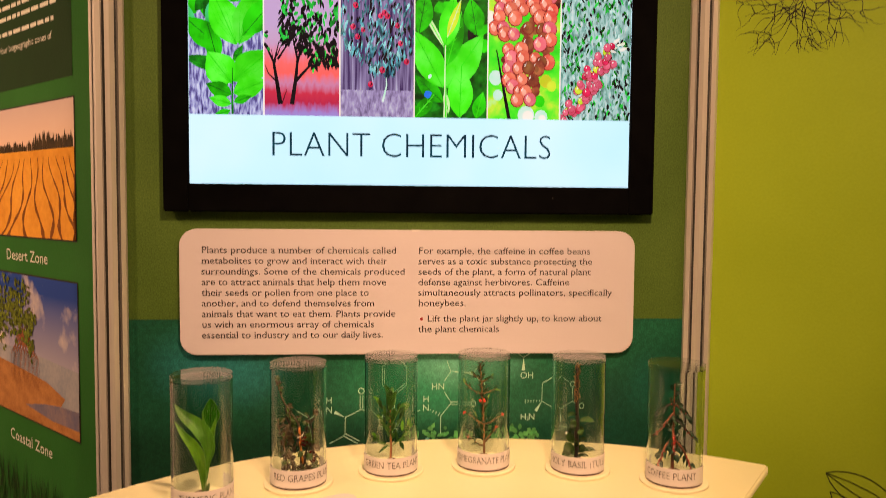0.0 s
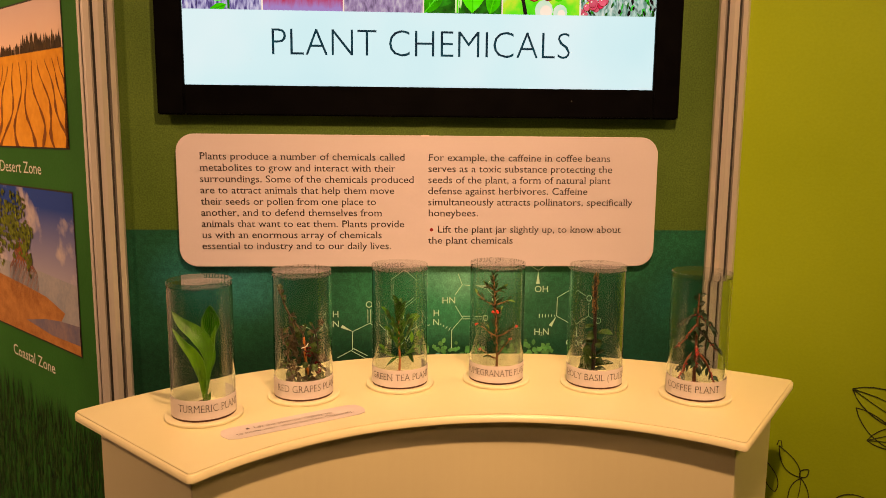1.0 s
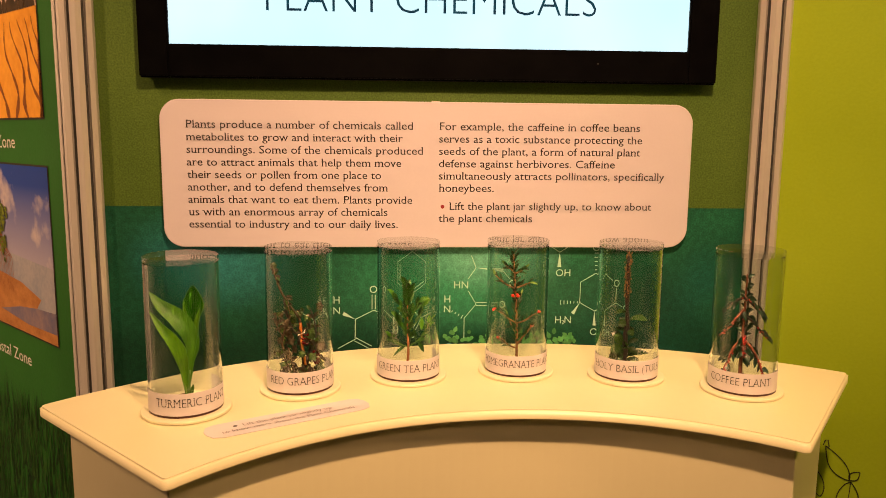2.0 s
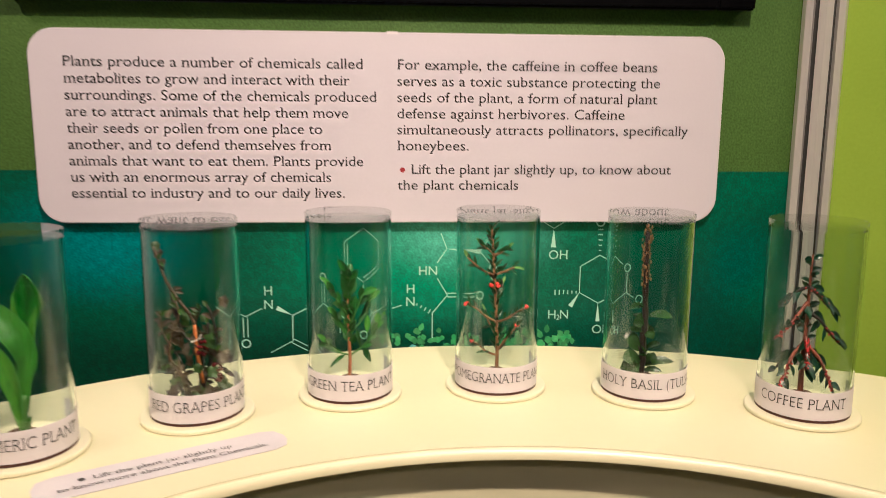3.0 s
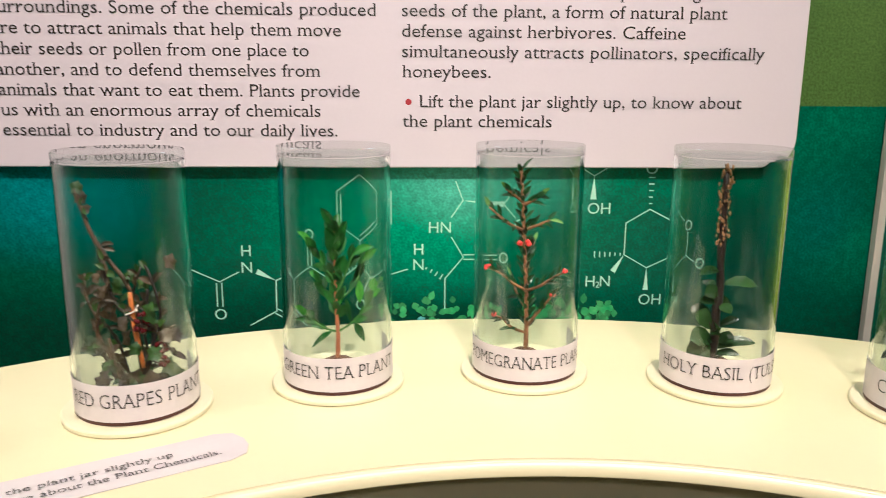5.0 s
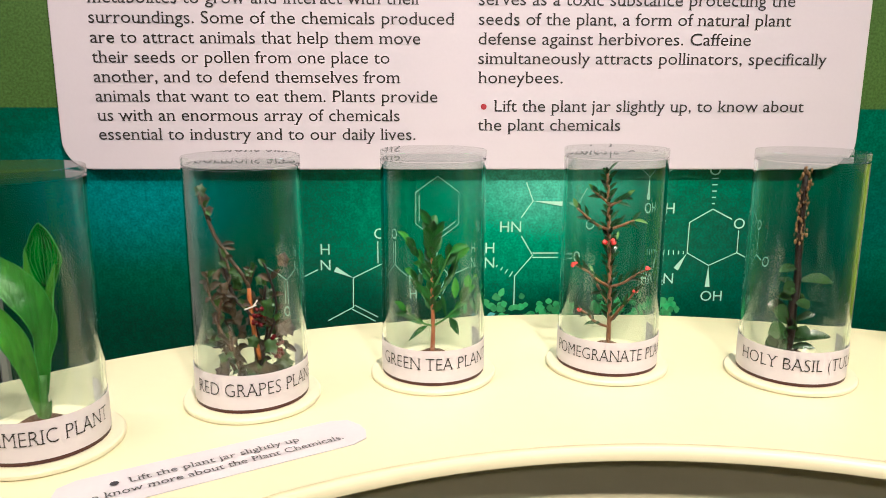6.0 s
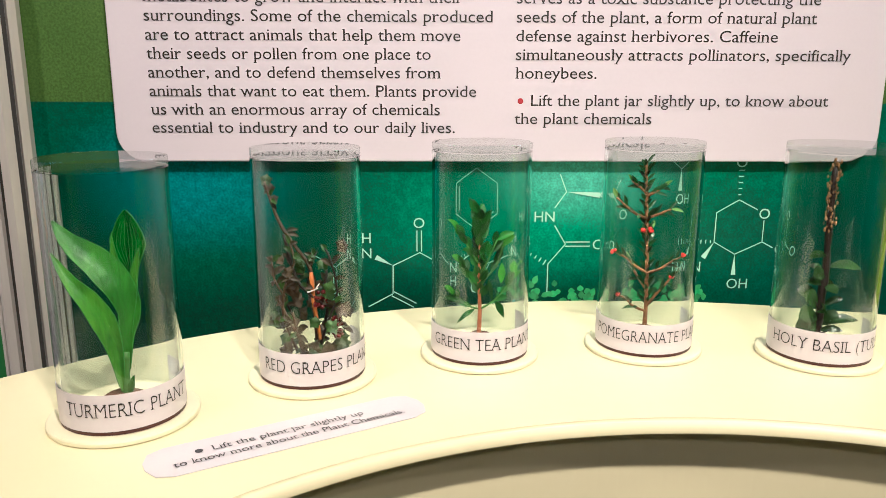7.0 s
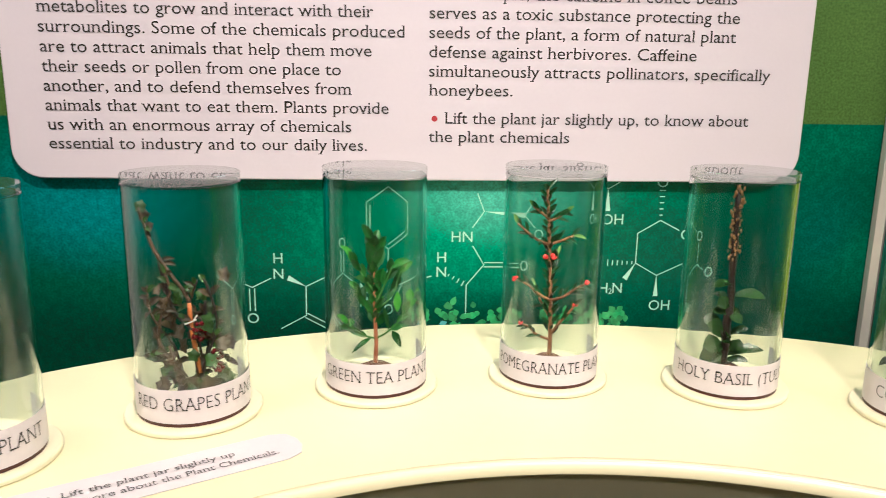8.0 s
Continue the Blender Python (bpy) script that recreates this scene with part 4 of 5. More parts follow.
for k in range(9):
    c.leaf((CREAM_L, SHINE)[k % 2], 0.088 + rnd.uniform(-0.014, 0.014), 1.563 + rnd.uniform(-0.004, 0.008), rnd.uniform(0.008, 0.015), rnd.uniform(0.003, 0.006), rnd.uniform(-20, 40))
for k in range(64):
    s = k / 63
    u, z = 0.014 + 0.068 * s + rnd.uniform(-0.015, 0.015), 1.45 + 0.108 * s + rnd.uniform(-0.012, 0.012)
    r = rnd.uniform(0.0052, 0.0072)
    c.dot(RIM, u, z, r)
    c.dot((PINK_B, BERRY, PINK_B, PINK_B, YELLOW)[rnd.randrange(5) if k % 3 else 0], u, z + 0.0004, r * 0.9)
    c.leaf(SHINE, u - 0.4 * r, z + 0.2 * r, r * 0.6, r * 0.3, 60)
for k in range(1, 6):
    bm = bmesh.new()
    rect(bm, BACK, edges[k] - 0.0012, edges[k] + 0.001, PICT, SZ1 - 0.001, LIT)
    part("divider", bm, SHINE, screen)
for word, a, w in (("PLANT", -0.278, 0.157), ("CHEMICALS", -0.102, 0.278)):
    part("title_word", lettering(bmesh.new(), BACK, word, a, 1.3800, 0.0400, w, LIT, thin=-0.016), TITLE, screen, "dark thin capitals on pale ground")
bm = bmesh.new()
poly(bm, BACK, [(0.180 + 0.0012 * math.cos(k * math.pi / 5), 1.316 + 0.0012 * math.sin(k * math.pi / 5)) for k in range(10)], FRONT + 0.0004)
part("sensor", bm, GROOVE, tv, "small dark sensor")

# ---- photographs, captions and grass on the green wall ----
SAND = mottled("printed_sand", (0.66, 0.27, 0.02), (0.92, 0.46, 0.06), 9, 90, 0.4, 0, spec=0.12)
RIDGE = mottled("printed_ridge", (0.16, 0.045, 0.006), (0.30, 0.10, 0.015), 30, 90, 0.4, 0, spec=0.12)
TREELINE = mottled("printed_treeline", (0.015, 0.010, 0.004), (0.07, 0.04, 0.01), 60, 200, 0.4, 0, spec=0.12)
FRAME_INK = mottled("picture_edge", (0.02, 0.02, 0.012), (0.03, 0.03, 0.02), 30, 200, 0.4, 0, spec=0.12)
BEACH = mottled("printed_beach", (0.28, 0.10, 0.025), (0.62, 0.30, 0.10), 34, 200, 0.4, 0, spec=0.12, spread=0.8, stretch=(1, 1, 1.5))
SEA = mottled("printed_sea", (0.20, 0.25, 0.36), (0.42, 0.42, 0.46), 12, 120, 0.4, 0, spec=0.12)
POOL = mottled("printed_pool", (0.10, 0.12, 0.24), (0.30, 0.22, 0.24), 18, 120, 0.4, 0, spec=0.12)
CROWN = mottled("printed_crown", (0.02, 0.045, 0.004), (0.20, 0.26, 0.02), 110, 200, 0.4, 0, per_object=0.4, spec=0.12)
ROOT = mottled("printed_root", (0.20, 0.06, 0.02), (0.36, 0.13, 0.05), 60, 200, 0.4, 0, spec=0.12)
GRASS = mottled("printed_grass", (0.003, 0.022, 0.002), (0.016, 0.065, 0.007), 30, 160, 0.45, 0, spec=0.12)


def photograph(name, label, a0, a1, z0, z1):
    t = thing(name, label, "photograph", "landscape photographs on the green wall")
    bm = bmesh.new()
    rect(bm, LEFT, a0 - 0.003, a1 + 0.003, z0 - 0.003, z1 + 0.003, 0.0008)
    part("edge", bm, FRAME_INK, t)
    return t


def print_on(parent, name, material, draw):
    bm = bmesh.new()
    draw(bm)
    return part(name, bm, material, parent)


A0, A1 = -0.52, -0.124
desert = photograph("desert_photograph", "printed photograph of rippled orange desert sand under pale sky", A0, A1, 1.236, 1.482)
print_on(desert, "sky", sky_print("desert_sky", (0.85, 0.62, 0.50), (0.62, 0.50, 0.52), 1.40, 1.49, 0.2), lambda bm: rect(bm, LEFT, A0, A1, 1.396, 1.482, 0.0012))
print_on(desert, "sand", SAND, lambda bm: rect(bm, LEFT, A0, A1, 1.236, 1.398, 0.0014))
rnd = random.Random(7)
bm = bmesh.new()
for k in range(90):
    a = A0 + (A1 - A0) * (k + rnd.random()) / 91
    h = rnd.uniform(0.008, 0.022) * (1.5 if a > -0.3 else 0.9)
    w = rnd.uniform(0.002, 0.005)
    poly(bm, LEFT, [(a - w, 1.398), (a + w, 1.398), (a + w * 0.8, 1.40 + h * 0.7), (a, 1.40 + h), (a - w * 0.8, 1.40 + h * 0.6)], 0.0016 + 0.000004 * k)
part("treeline", bm, TREELINE, desert)
for k in range(14):
    s = k / 13
    far, near = A0 + (A1 - A0) * (0.05 + 0.9 * s), A0 - 0.25 + (A1 - A0 + 0.4) * s
    pts = []
    for j in range(15):
        u = j / 14
        a = far + (near - far) * u ** 1.5 + 0.020 * (0.15 + u) * math.sin(7 * u + k * 1.7)
        pts.append((min(max(a, A0), A1), 1.384 - 0.148 * u ** 1.15))
    bm = bmesh.new()
    rows = []
    for i, (a, z) in enumerate(pts):
        w = (0.0010 + 0.0066 * (i / 14) ** 1.1) * (1 + 0.45 * math.sin(1.9 * i + k))
        rows.append([bm.verts.new(LEFT.at(min(max(a + d, A0), A1), z, 0.0018)) for d in (-w, w * 0.55)])
    for p, q in zip(rows, rows[1:]):
        bm.faces.new((p[0], p[1], q[1], q[0]))
    part("sand_ridge", bm, RIDGE, desert)

coast = photograph("coastal_photograph", "printed photograph of a mangrove tree on a sandy shore", A0, A1, 0.882, 1.161)
print_on(coast, "sky", sky_print("coast_sky", (0.42, 0.40, 0.52), (0.015, 0.06, 0.36), 0.99, 1.13, 0.8), lambda bm: rect(bm, LEFT, A0, A1, 0.99, 1.161, 0.0012))
print_on(coast, "sea", SEA, lambda bm: poly(bm, LEFT, [(A0, 0.93), (A1, 0.93), (A1, 1.004), (-0.30, 1.012), (A0, 1.014)], 0.0014))
print_on(coast, "beach", BEACH, lambda bm: poly(bm, LEFT, [(A0, 0.882), (A1, 0.882), (A1, 0.915), (-0.2, 0.93), (-0.18, 0.948), (-0.26, 0.967), (-0.36, 0.975), (A0, 0.985)], 0.0016))
print_on(coast, "pool", POOL, lambda bm: poly(bm, LEFT, [(-0.36, 0.908), (-0.24, 0.898), (A1, 0.900), (A1, 0.934), (-0.2, 0.931), (-0.27, 0.924)], 0.0018))
for k in range(22):
    a = -0.44 + 0.0078 * k
    print_on(coast, "root", ROOT, lambda bm: stroke(bm, LEFT, [(-0.365 + 0.03 * math.sin(k * 2.1), 1.05), (a * 0.8 - 0.072, 1.005), (a * 0.85 - 0.054, 0.958 - 0.006 * (k % 3))], 0.0026, 0.0020 + 0.00002 * k, True))
for k in range(5):
    print_on(coast, "limb", ROOT, lambda bm: stroke(bm, LEFT, [(-0.365, 1.02), (-0.38 + 0.012 * k, 1.06), (-0.42 + 0.026 * k, 1.10)], 0.004, 0.0023 + 0.00002 * k, True))
for k in range(130):
    u, v = rnd.uniform(-1.6, 1.6), rnd.gauss(0, 1)
    a, z = -0.40 + 0.055 * u, 1.090 + 0.030 * v - 0.012 * u * u
    bm = bmesh.new()
    for j in range(4):
        flat_leaf(bm, LEFT, max(a + rnd.uniform(-0.01, 0.01), A0 + 0.02), min(z + rnd.uniform(-0.01, 0.01), 1.15), rnd.uniform(0.008, 0.014), rnd.uniform(0.005, 0.009), rnd.uniform(0, 6.28), 0.0026 + 0.000005 * k)
    part("leaf_clump", bm, CROWN, coast)


def caption(text, a, z, height, width):
    t = thing("caption", "white printed caption under a photograph", "caption", "captions on the green wall")
    part("lettering", lettering(bmesh.new(), LEFT, text, a, z, height, width, 0.0008), WHITE_INK, t)


caption("Desert Zone", -0.441, 1.188, 0.021, 0.195)
caption("Coastal Zone", -0.443, 0.825, 0.021, 0.2)
block = thing("text_panel", "dark green printed text block above the photographs", "sign")
print_on(block, "ground", DARK_PRINT, lambda bm: rect(bm, LEFT, -0.56, -0.127, 1.519, 2.0, 0.0006))
part("text_line", lettering(bmesh.new(), LEFT, "four biogeographic zones of", -0.446, 1.592, 0.0125, 0.240, 0.0012), WHITE_INK, block)
rnd = random.Random(21)
for k in range(9):
    z = 1.622 + 0.021 * k + (0.008 if k else 0)
    a = -0.53
    bm = bmesh.new()
    while a < -0.20:
        w = min(rnd.uniform(0.012, 0.04), -0.185 - a)
        rect(bm, LEFT, a, a + w, z + 0.001, z + 0.0085, 0.0012)
        a += w + 0.006
    part("text_bar", bm, WHITE_INK, block, "unreadable line of white print")
bm = bmesh.new()
rnd = random.Random(5)
for k in range(1500):
    a, z = rnd.uniform(-0.62, -0.025), rnd.uniform(0.3, 0.755)
    h, w, lean = rnd.uniform(0.02, 0.055), rnd.uniform(0.001, 0.0028), rnd.uniform(-0.02, 0.02)
    poly(bm, LEFT, [(a - w, z - 0.02), (a + w, z - 0.02), (min(a + lean, -0.024), z + h)], 0.0006 + 0.0000006 * k)
tagged(part("grass_print", bm, GRASS, None, "dark printed grass along the foot of the green wall"), category="grass", kind="stuff")
bm = bmesh.new()
for k in range(700):
    a, z = rnd.uniform(-0.62, -0.025), rnd.uniform(0.3, 0.74)
    h, w, lean = rnd.uniform(0.02, 0.05), rnd.uniform(0.0008, 0.002), rnd.uniform(-0.02, 0.02)
    poly(bm, LEFT, [(a - w, z - 0.02), (a + w, z - 0.02), (min(a + lean, -0.024), z + h)], 0.0016 + 0.0000006 * k)
tagged(part("grass_print", bm, mottled("lit_grass_print", (0.012, 0.075, 0.008), (0.04, 0.14, 0.018), 30, 160, 0.45, 0, spec=0.12), None, "lighter printed grass blades on the green wall"), category="grass", kind="stuff")

# ---- line drawings on the olive wall ----
INKW = 0.0016


def drawn_leaf(bm, a, z, length, width, angle, bow=0.0, veins=0):
    d, s = Vector((math.cos(angle), math.sin(angle))), Vector((-math.sin(angle), math.cos(angle)))
    o = Vector((a, z))
    for side in (-1, 1):
        pts = []
        for k in range(13):
            u = k / 12
            pts.append(tuple(o + d * u * length + s * (side * width / 2 * math.sin(math.pi * u ** 0.8) + bow * length * math.sin(math.pi * u))))
        stroke(bm, RIGHT, pts, INKW, 0.001)
    for j in range(veins):
        pts = [tuple(o + d * u * length + s * (bow * length * math.sin(math.pi * u) + (j - (veins - 1) / 2) * width * 0.35 * math.sin(math.pi * u))) for u in (0.02, 0.25, 0.5, 0.75, 0.97)]
        stroke(bm, RIGHT, pts, INKW * 0.8, 0.0013)


RIGHT.o = RIGHT.o + RIGHT.a * -0.005 + Vector((0, 0, -0.003))
drawing = thing("leaf_drawing", "black line drawing of leaves on the olive wall", "drawing", "line drawings on the olive wall")
for a, z, n, w, g, b, v in ((0.221, 0.896, 0.135, 0.05, -0.42, 0.03, 2), (0.228, 0.868, 0.11, 0.03, -0.55, -0.05, 0), (0.246, 0.822, 0.10, 0.035, 0.12, 0.08, 2), (0.33, 0.84, 0.10, 0.04, 0.6, 0, 1)):
    bm = bmesh.new()
    drawn_leaf(bm, a, z, n, w, g, b, v)
    part("drawn_leaf", bm, INK_LINE, drawing)
flower = thing("flower_drawing", "black line drawing of a lily flower on the olive wall", "drawing", "line drawings on the olive wall")
for a, z, n, w, g, b, v in ((0.158, 0.736, 0.055, 0.022, 2.25, 0.04, 0), (0.158, 0.737, 0.02, 0.011, 0.9, 0, 0), (0.160, 0.735, 0.075, 0.030, -1.75, 0.05, 1), (0.122, 0.700, 0.05, 0.02, 1.9, 0, 0),
                            (0.20, 0.70, 0.085, 0.03, 0.25, 0.1, 1), (0.185, 0.69, 0.09, 0.035, -1.3, 0, 1), (0.125, 0.68, 0.08, 0.03, -1.9, 0, 1), (0.23, 0.67, 0.09, 0.03, -0.5, 0, 1)):
    bm = bmesh.new()
    drawn_leaf(bm, a, z, n, w, g, b, v)
    part("drawn_petal", bm, INK_LINE, flower)
bm = bmesh.new()
stroke(bm, RIGHT, [(0.120, 0.779), (0.1225, 0.787), (0.126, 0.788), (0.128, 0.778)], INKW, 0.001)
part("drawn_tip", bm, INK_LINE, flower)
roots = thing("root_drawing", "black line drawing of branching roots on the olive wall", "drawing", "line drawings on the olive wall")
rnd = random.Random(17)
for k in range(16):
    a, z = 0.17 + rnd.uniform(-0.02, 0.03), 1.68
    way = radians(-90) + (k - 7.5) * 0.16
    todo = [(a, z, way, 0.022, 0)]
    while todo:
        a, z, way, n, deep = todo.pop()
        pts = [(a, z)]
        for _ in range(6):
            way += rnd.uniform(-0.55, 0.55) + (radians(-90) - way) * 0.06
            a, z = a + n * 0.5 * math.cos(way), z + n * 0.5 * math.sin(way)
            if z < 1.545:
                break
            pts.append((max(a, 0.06), z))
        if len(pts) > 1:
            part("drawn_root", stroke(bmesh.new(), RIGHT, pts, 0.0022 - 0.0005 * deep, 0.001, True), INK_LINE, roots)
        if deep < 2 and z > 1.56:
            for q in (-0.6, 0.6):
                todo.append((pts[-1][0], pts[-1][1], way + q, n * 0.8, deep + 1))

# ---- paper note on the counter ----
note = thing("paper_note", "white paper strip with two printed lines lying on the counter", "note", "", (-0.2078, -0.3362, TOP), 28.7)
bm = bmesh.new()
prism(bm, rounded(-0.088, 0.090, -0.0105, 0.0265, 0.014, 2), 0.0003, 0.0008)
part("paper", bm, PAPER, note)


class Flat(Face):
    def at(self, a, z, off=0.0):
        return Vector((a, z, off))


TABLE = Flat(0, 0, 1, 0, 0, 0)
part("text_line", lettering(bmesh.new(), TABLE, "Lift the plant jar slightly up", -0.0490, 0.0088, 0.0062, 0.0975, 0.0013, -0.003, serif=True), GREY_INK, note)
part("text_line", lettering(bmesh.new(), TABLE, "to know more about the Plant Chemicals.", -0.0730, -0.0018, 0.0062, 0.146, 0.0013, -0.003, serif=True), GREY_INK, note)
bm = bmesh.new()
poly(bm, TABLE, [(-0.0565 + 0.0024 * math.cos(k * math.pi / 6), 0.0118 + 0.0024 * math.sin(k * math.pi / 6)) for k in range(12)], 0.0013)
part("bullet", bm, GREY_INK, note)
tape = thing("tape_scrap", "tiny white tape scrap on the board's top edge", "tape")
part("strip", box(bmesh.new(), -0.052, -0.040, -0.0142, -0.0132, 1.2595, 1.2622), PAPER, tape)

# ---- model plants in the jars ----
STEM_G = mottled("green_stem", (0.05, 0.14, 0.015), (0.09, 0.20, 0.03), 90, 500, 0.5, 0.1)
STEM_B = mottled("brown_stem", (0.075, 0.032, 0.012), (0.30, 0.145, 0.05), 120, 600, 0.6, 0.5)
STEM_V = mottled("vine_stem", (0.035, 0.020, 0.010), (0.10, 0.048, 0.020), 150, 600, 0.6, 0.6)
STEM_T = mottled("tan_stem", (0.24, 0.070, 0.022), (0.38, 0.14, 0.05), 120, 600, 0.5, 0.4)
STEM_D = mottled("dark_stem", (0.008, 0.005, 0.004), (0.026, 0.014, 0.010), 120, 600, 0.5, 0.4)
STEM_R = mottled("red_brown_stem", (0.10, 0.026, 0.014), (0.22, 0.065, 0.03), 120, 600, 0.5, 0.4)
STAKE = mottled("orange_stake", (0.36, 0.10, 0.01), (0.50, 0.17, 0.02), 120, 500, 0.5, 0.3)
BLADE = mottled("turmeric_leaf", (0.012, 0.068, 0.002), (0.048, 0.160, 0.004), 70, 420, 0.42, 0.5, spread=0.45, coat=0.1, per_object=0.3, stretch=(1, 1, 0.28))
BLADE_L = mottled("light_turmeric_leaf", (0.018, 0.10, 0.003), (0.10, 0.26, 0.008), 80, 420, 0.36, 0.5, spread=0.45, coat=0.15, stretch=(1, 1, 0.28))
BLADE_D = mottled("ribbed_turmeric_leaf", (0.003, 0.050, 0.003), (0.030, 0.19, 0.010), 150, 330, 0.16, 0.9, spread=0.4, coat=0.6, stretch=(1, 1, 0.22))
TEA = mottled("tea_leaf", (0.007, 0.048, 0.004), (0.034, 0.135, 0.011), 90, 400, 0.35, 0.1, per_object=0.35)
TEA_L = mottled("young_tea_leaf", (0.022, 0.13, 0.004), (0.085, 0.27, 0.012), 90, 400, 0.35, 0.1, per_object=0.2)
VINE = mottled("vine_leaf", (0.008, 0.028, 0.003), (0.046, 0.105, 0.008), 120, 400, 0.45, 0.2, per_object=0.4)
VINE_D = mottled("withered_vine_leaf", (0.020, 0.012, 0.006), (0.055, 0.035, 0.012), 120, 400, 0.5, 0.2, per_object=0.3)
POME = mottled("pomegranate_leaf", (0.004, 0.024, 0.005), (0.022, 0.080, 0.014), 120, 400, 0.3, 0.1, per_object=0.35)
POME_L = mottled("pale_pomegranate_leaf", (0.10, 0.22, 0.03), (0.18, 0.30, 0.06), 120, 400, 0.35, 0.1)
BASIL = mottled("basil_leaf", (0.006, 0.020, 0.004), (0.034, 0.075, 0.018), 90, 400, 0.26, 0.2, per_object=0.3)
COFFEE = mottled("coffee_leaf", (0.003, 0.018, 0.008), (0.009, 0.048, 0.020), 90, 400, 0.3, 0.1, coat=0.3, per_object=0.35)
SEED = mottled("brown_flower", (0.10, 0.045, 0.012), (0.34, 0.18, 0.06), 200, 700, 0.5, 0.3, per_object=0.3)
RED = mottled("red_bud", (0.60, 0.02, 0.015), (0.75, 0.05, 0.03), 200, 600, 0.35, 0.2, per_object=0.15)
RED_DARK = mottled("dark_red_berry", (0.26, 0.008, 0.010), (0.46, 0.022, 0.018), 200, 600, 0.3, 0.2, per_object=0.3)
GRAPE_SKIN = mottled("dark_red_grape", (0.05, 0.003, 0.006), (0.14, 0.006, 0.010), 150, 500, 0.2, 0.0, coat=0.5, per_object=0.3)
TIE = mottled("white_tie", (0.75, 0.70, 0.66), (0.8, 0.76, 0.72), 60, 300, 0.5, 0)
RIB = mottled("pale_rib", (0.04, 0.17, 0.012), (0.07, 0.24, 0.02), 60, 300, 0.4, 0.1)
FLOOR_Z = 0.0062


def plant(k, label, turn=0.0, mound=0.016):
    x, y = JARS[k][1:]
    t = thing("model_plant", label, "plant", "", (x, y, STEP), turn)
    bm = lathe(bmesh.new(), [(mound, FLOOR_Z), (mound * 0.9, FLOOR_Z + 0.003), (mound * 0.5, FLOOR_Z + 0.0065), (0, FLOOR_Z + 0.008)], 20)
    for v in bm.verts:
        v.co += Vector((noise.noise(v.co * 300), noise.noise(v.co * 300 + Vector((5, 0, 0))), 0)) * 0.0012
    part("soil", bm, SOIL, t, "small mound of brown soil")
    return t


def twig(t, points, r0, r1, material, name="branch"):
    return part(name, rod(bmesh.new(), points, r0, r1, 6, 0.25), material, t, smooth=True)


def leaf(t, base, way, length, width, material, facing=(0, -1, 0.4), droop=0.15, cup=0.3, blunt=0.4):
    d = Vector(way).normalized()
    while length > 0.003 and (Vector(base) + d * length).xy.length > 0.0325:
        length, width = length * 0.85, width * 0.94
    return part("leaf", leaf_at(bmesh.new(), base, way, length, width, facing, droop, cup, blunt), material, t, smooth=True)


def along(points, s):
    f = s * (len(points) - 1)
    k = min(int(f), len(points) - 2)
    return Vector(points[k]).lerp(Vector(points[k + 1]), f - k)


B = 0.010  # where the stems leave the soil

# turmeric: three broad blades
t = plant(0, "turmeric model plant with three broad glossy green leaves")
twig(t, [(0.002, 0, B), (0.002, 0, 0.024), (0.004, 0, 0.04)], 0.0040, 0.0026, STEM_G, "stem")


def rimmed_leaf(t, spine, width, material, facing, cup, ripple, blunt, rim=0.00035):
    """A broad leaf with a pale thickened edge on either side."""
    bm = blade(bmesh.new(), spine, width, facing, cup, ripple, blunt, 23)
    bm.verts.ensure_lookup_table()
    sides = [[bm.verts[5 * k + side].co.copy() for k in range(1, 23)] for side in (0, 4)]
    ob = part("leaf", bm, material, t, "broad glossy leaf", True)
    for pts in sides:
        part("leaf_edge", rod(bmesh.new(), pts, rim, rim * 0.7, 5), RIB, ob, "pale leaf edge", True)
    return ob


rimmed_leaf(t, [(0.003, 0.002, 0.022), (0.0055, 0.000, 0.050), (0.0088, -0.001, 0.067), (0.0050, -0.003, 0.083), (-0.0062, -0.004, 0.0985), (-0.0225, -0.003, 0.1115), (-0.0345, 0.000, 0.125)], 0.0195, BLADE, (0.35, -1, 0.55), 0.30, 0.05, 0.58)
rimmed_leaf(t, [(0.0020, -0.006, 0.016), (0.0016, -0.009, 0.040), (-0.0010, -0.013, 0.060), (-0.0078, -0.016, 0.077), (-0.0180, -0.017, 0.0905), (-0.0300, -0.014, 0.108)], 0.0140, BLADE_L, (0.45, -1, 0.35), 0.50, 0.05, 0.46)
rimmed_leaf(t, [(0.0100, 0.004, 0.0880), (0.0108, 0.004, 0.1030), (0.0116, 0.003, 0.1180), (0.0112, 0.000, 0.1320)], 0.0225, BLADE_D, (-0.1, -1, 0.30), 0.22, 0.04, 0.50, 0.0005)
rimmed_leaf(t, [(0.0075, 0.001, 0.0480), (0.0115, 0.001, 0.0720), (0.0138, 0.001, 0.0880), (0.0180, 0.000, 0.1080)], 0.0085, BLADE_L, (-0.5, -1, 0.1), 0.45, 0.02, 0.55)
rimmed_leaf(t, [(0.0085, 0.003, 0.0780), (0.0045, 0.002, 0.0920), (0.0015, 0.001, 0.1030), (0.0012, 0.001, 0.1160)], 0.0042, BLADE_L, (0.5, -1, 0.1), 0.4, 0.02, 0.50)
for k in range(7):
    u = (k - 3) / 3
    part("leaf_vein", rod(bmesh.new(), [(0.0104 + 0.002 * u, 0.0032, 0.094), (0.0110 + 0.0074 * u, 0.0022 - 0.0010 * abs(u), 0.110), (0.0114 + 0.0040 * u, 0.0010, 0.124)], 0.00022, 0.00015, 4), RIB, t, "pale vein", True)
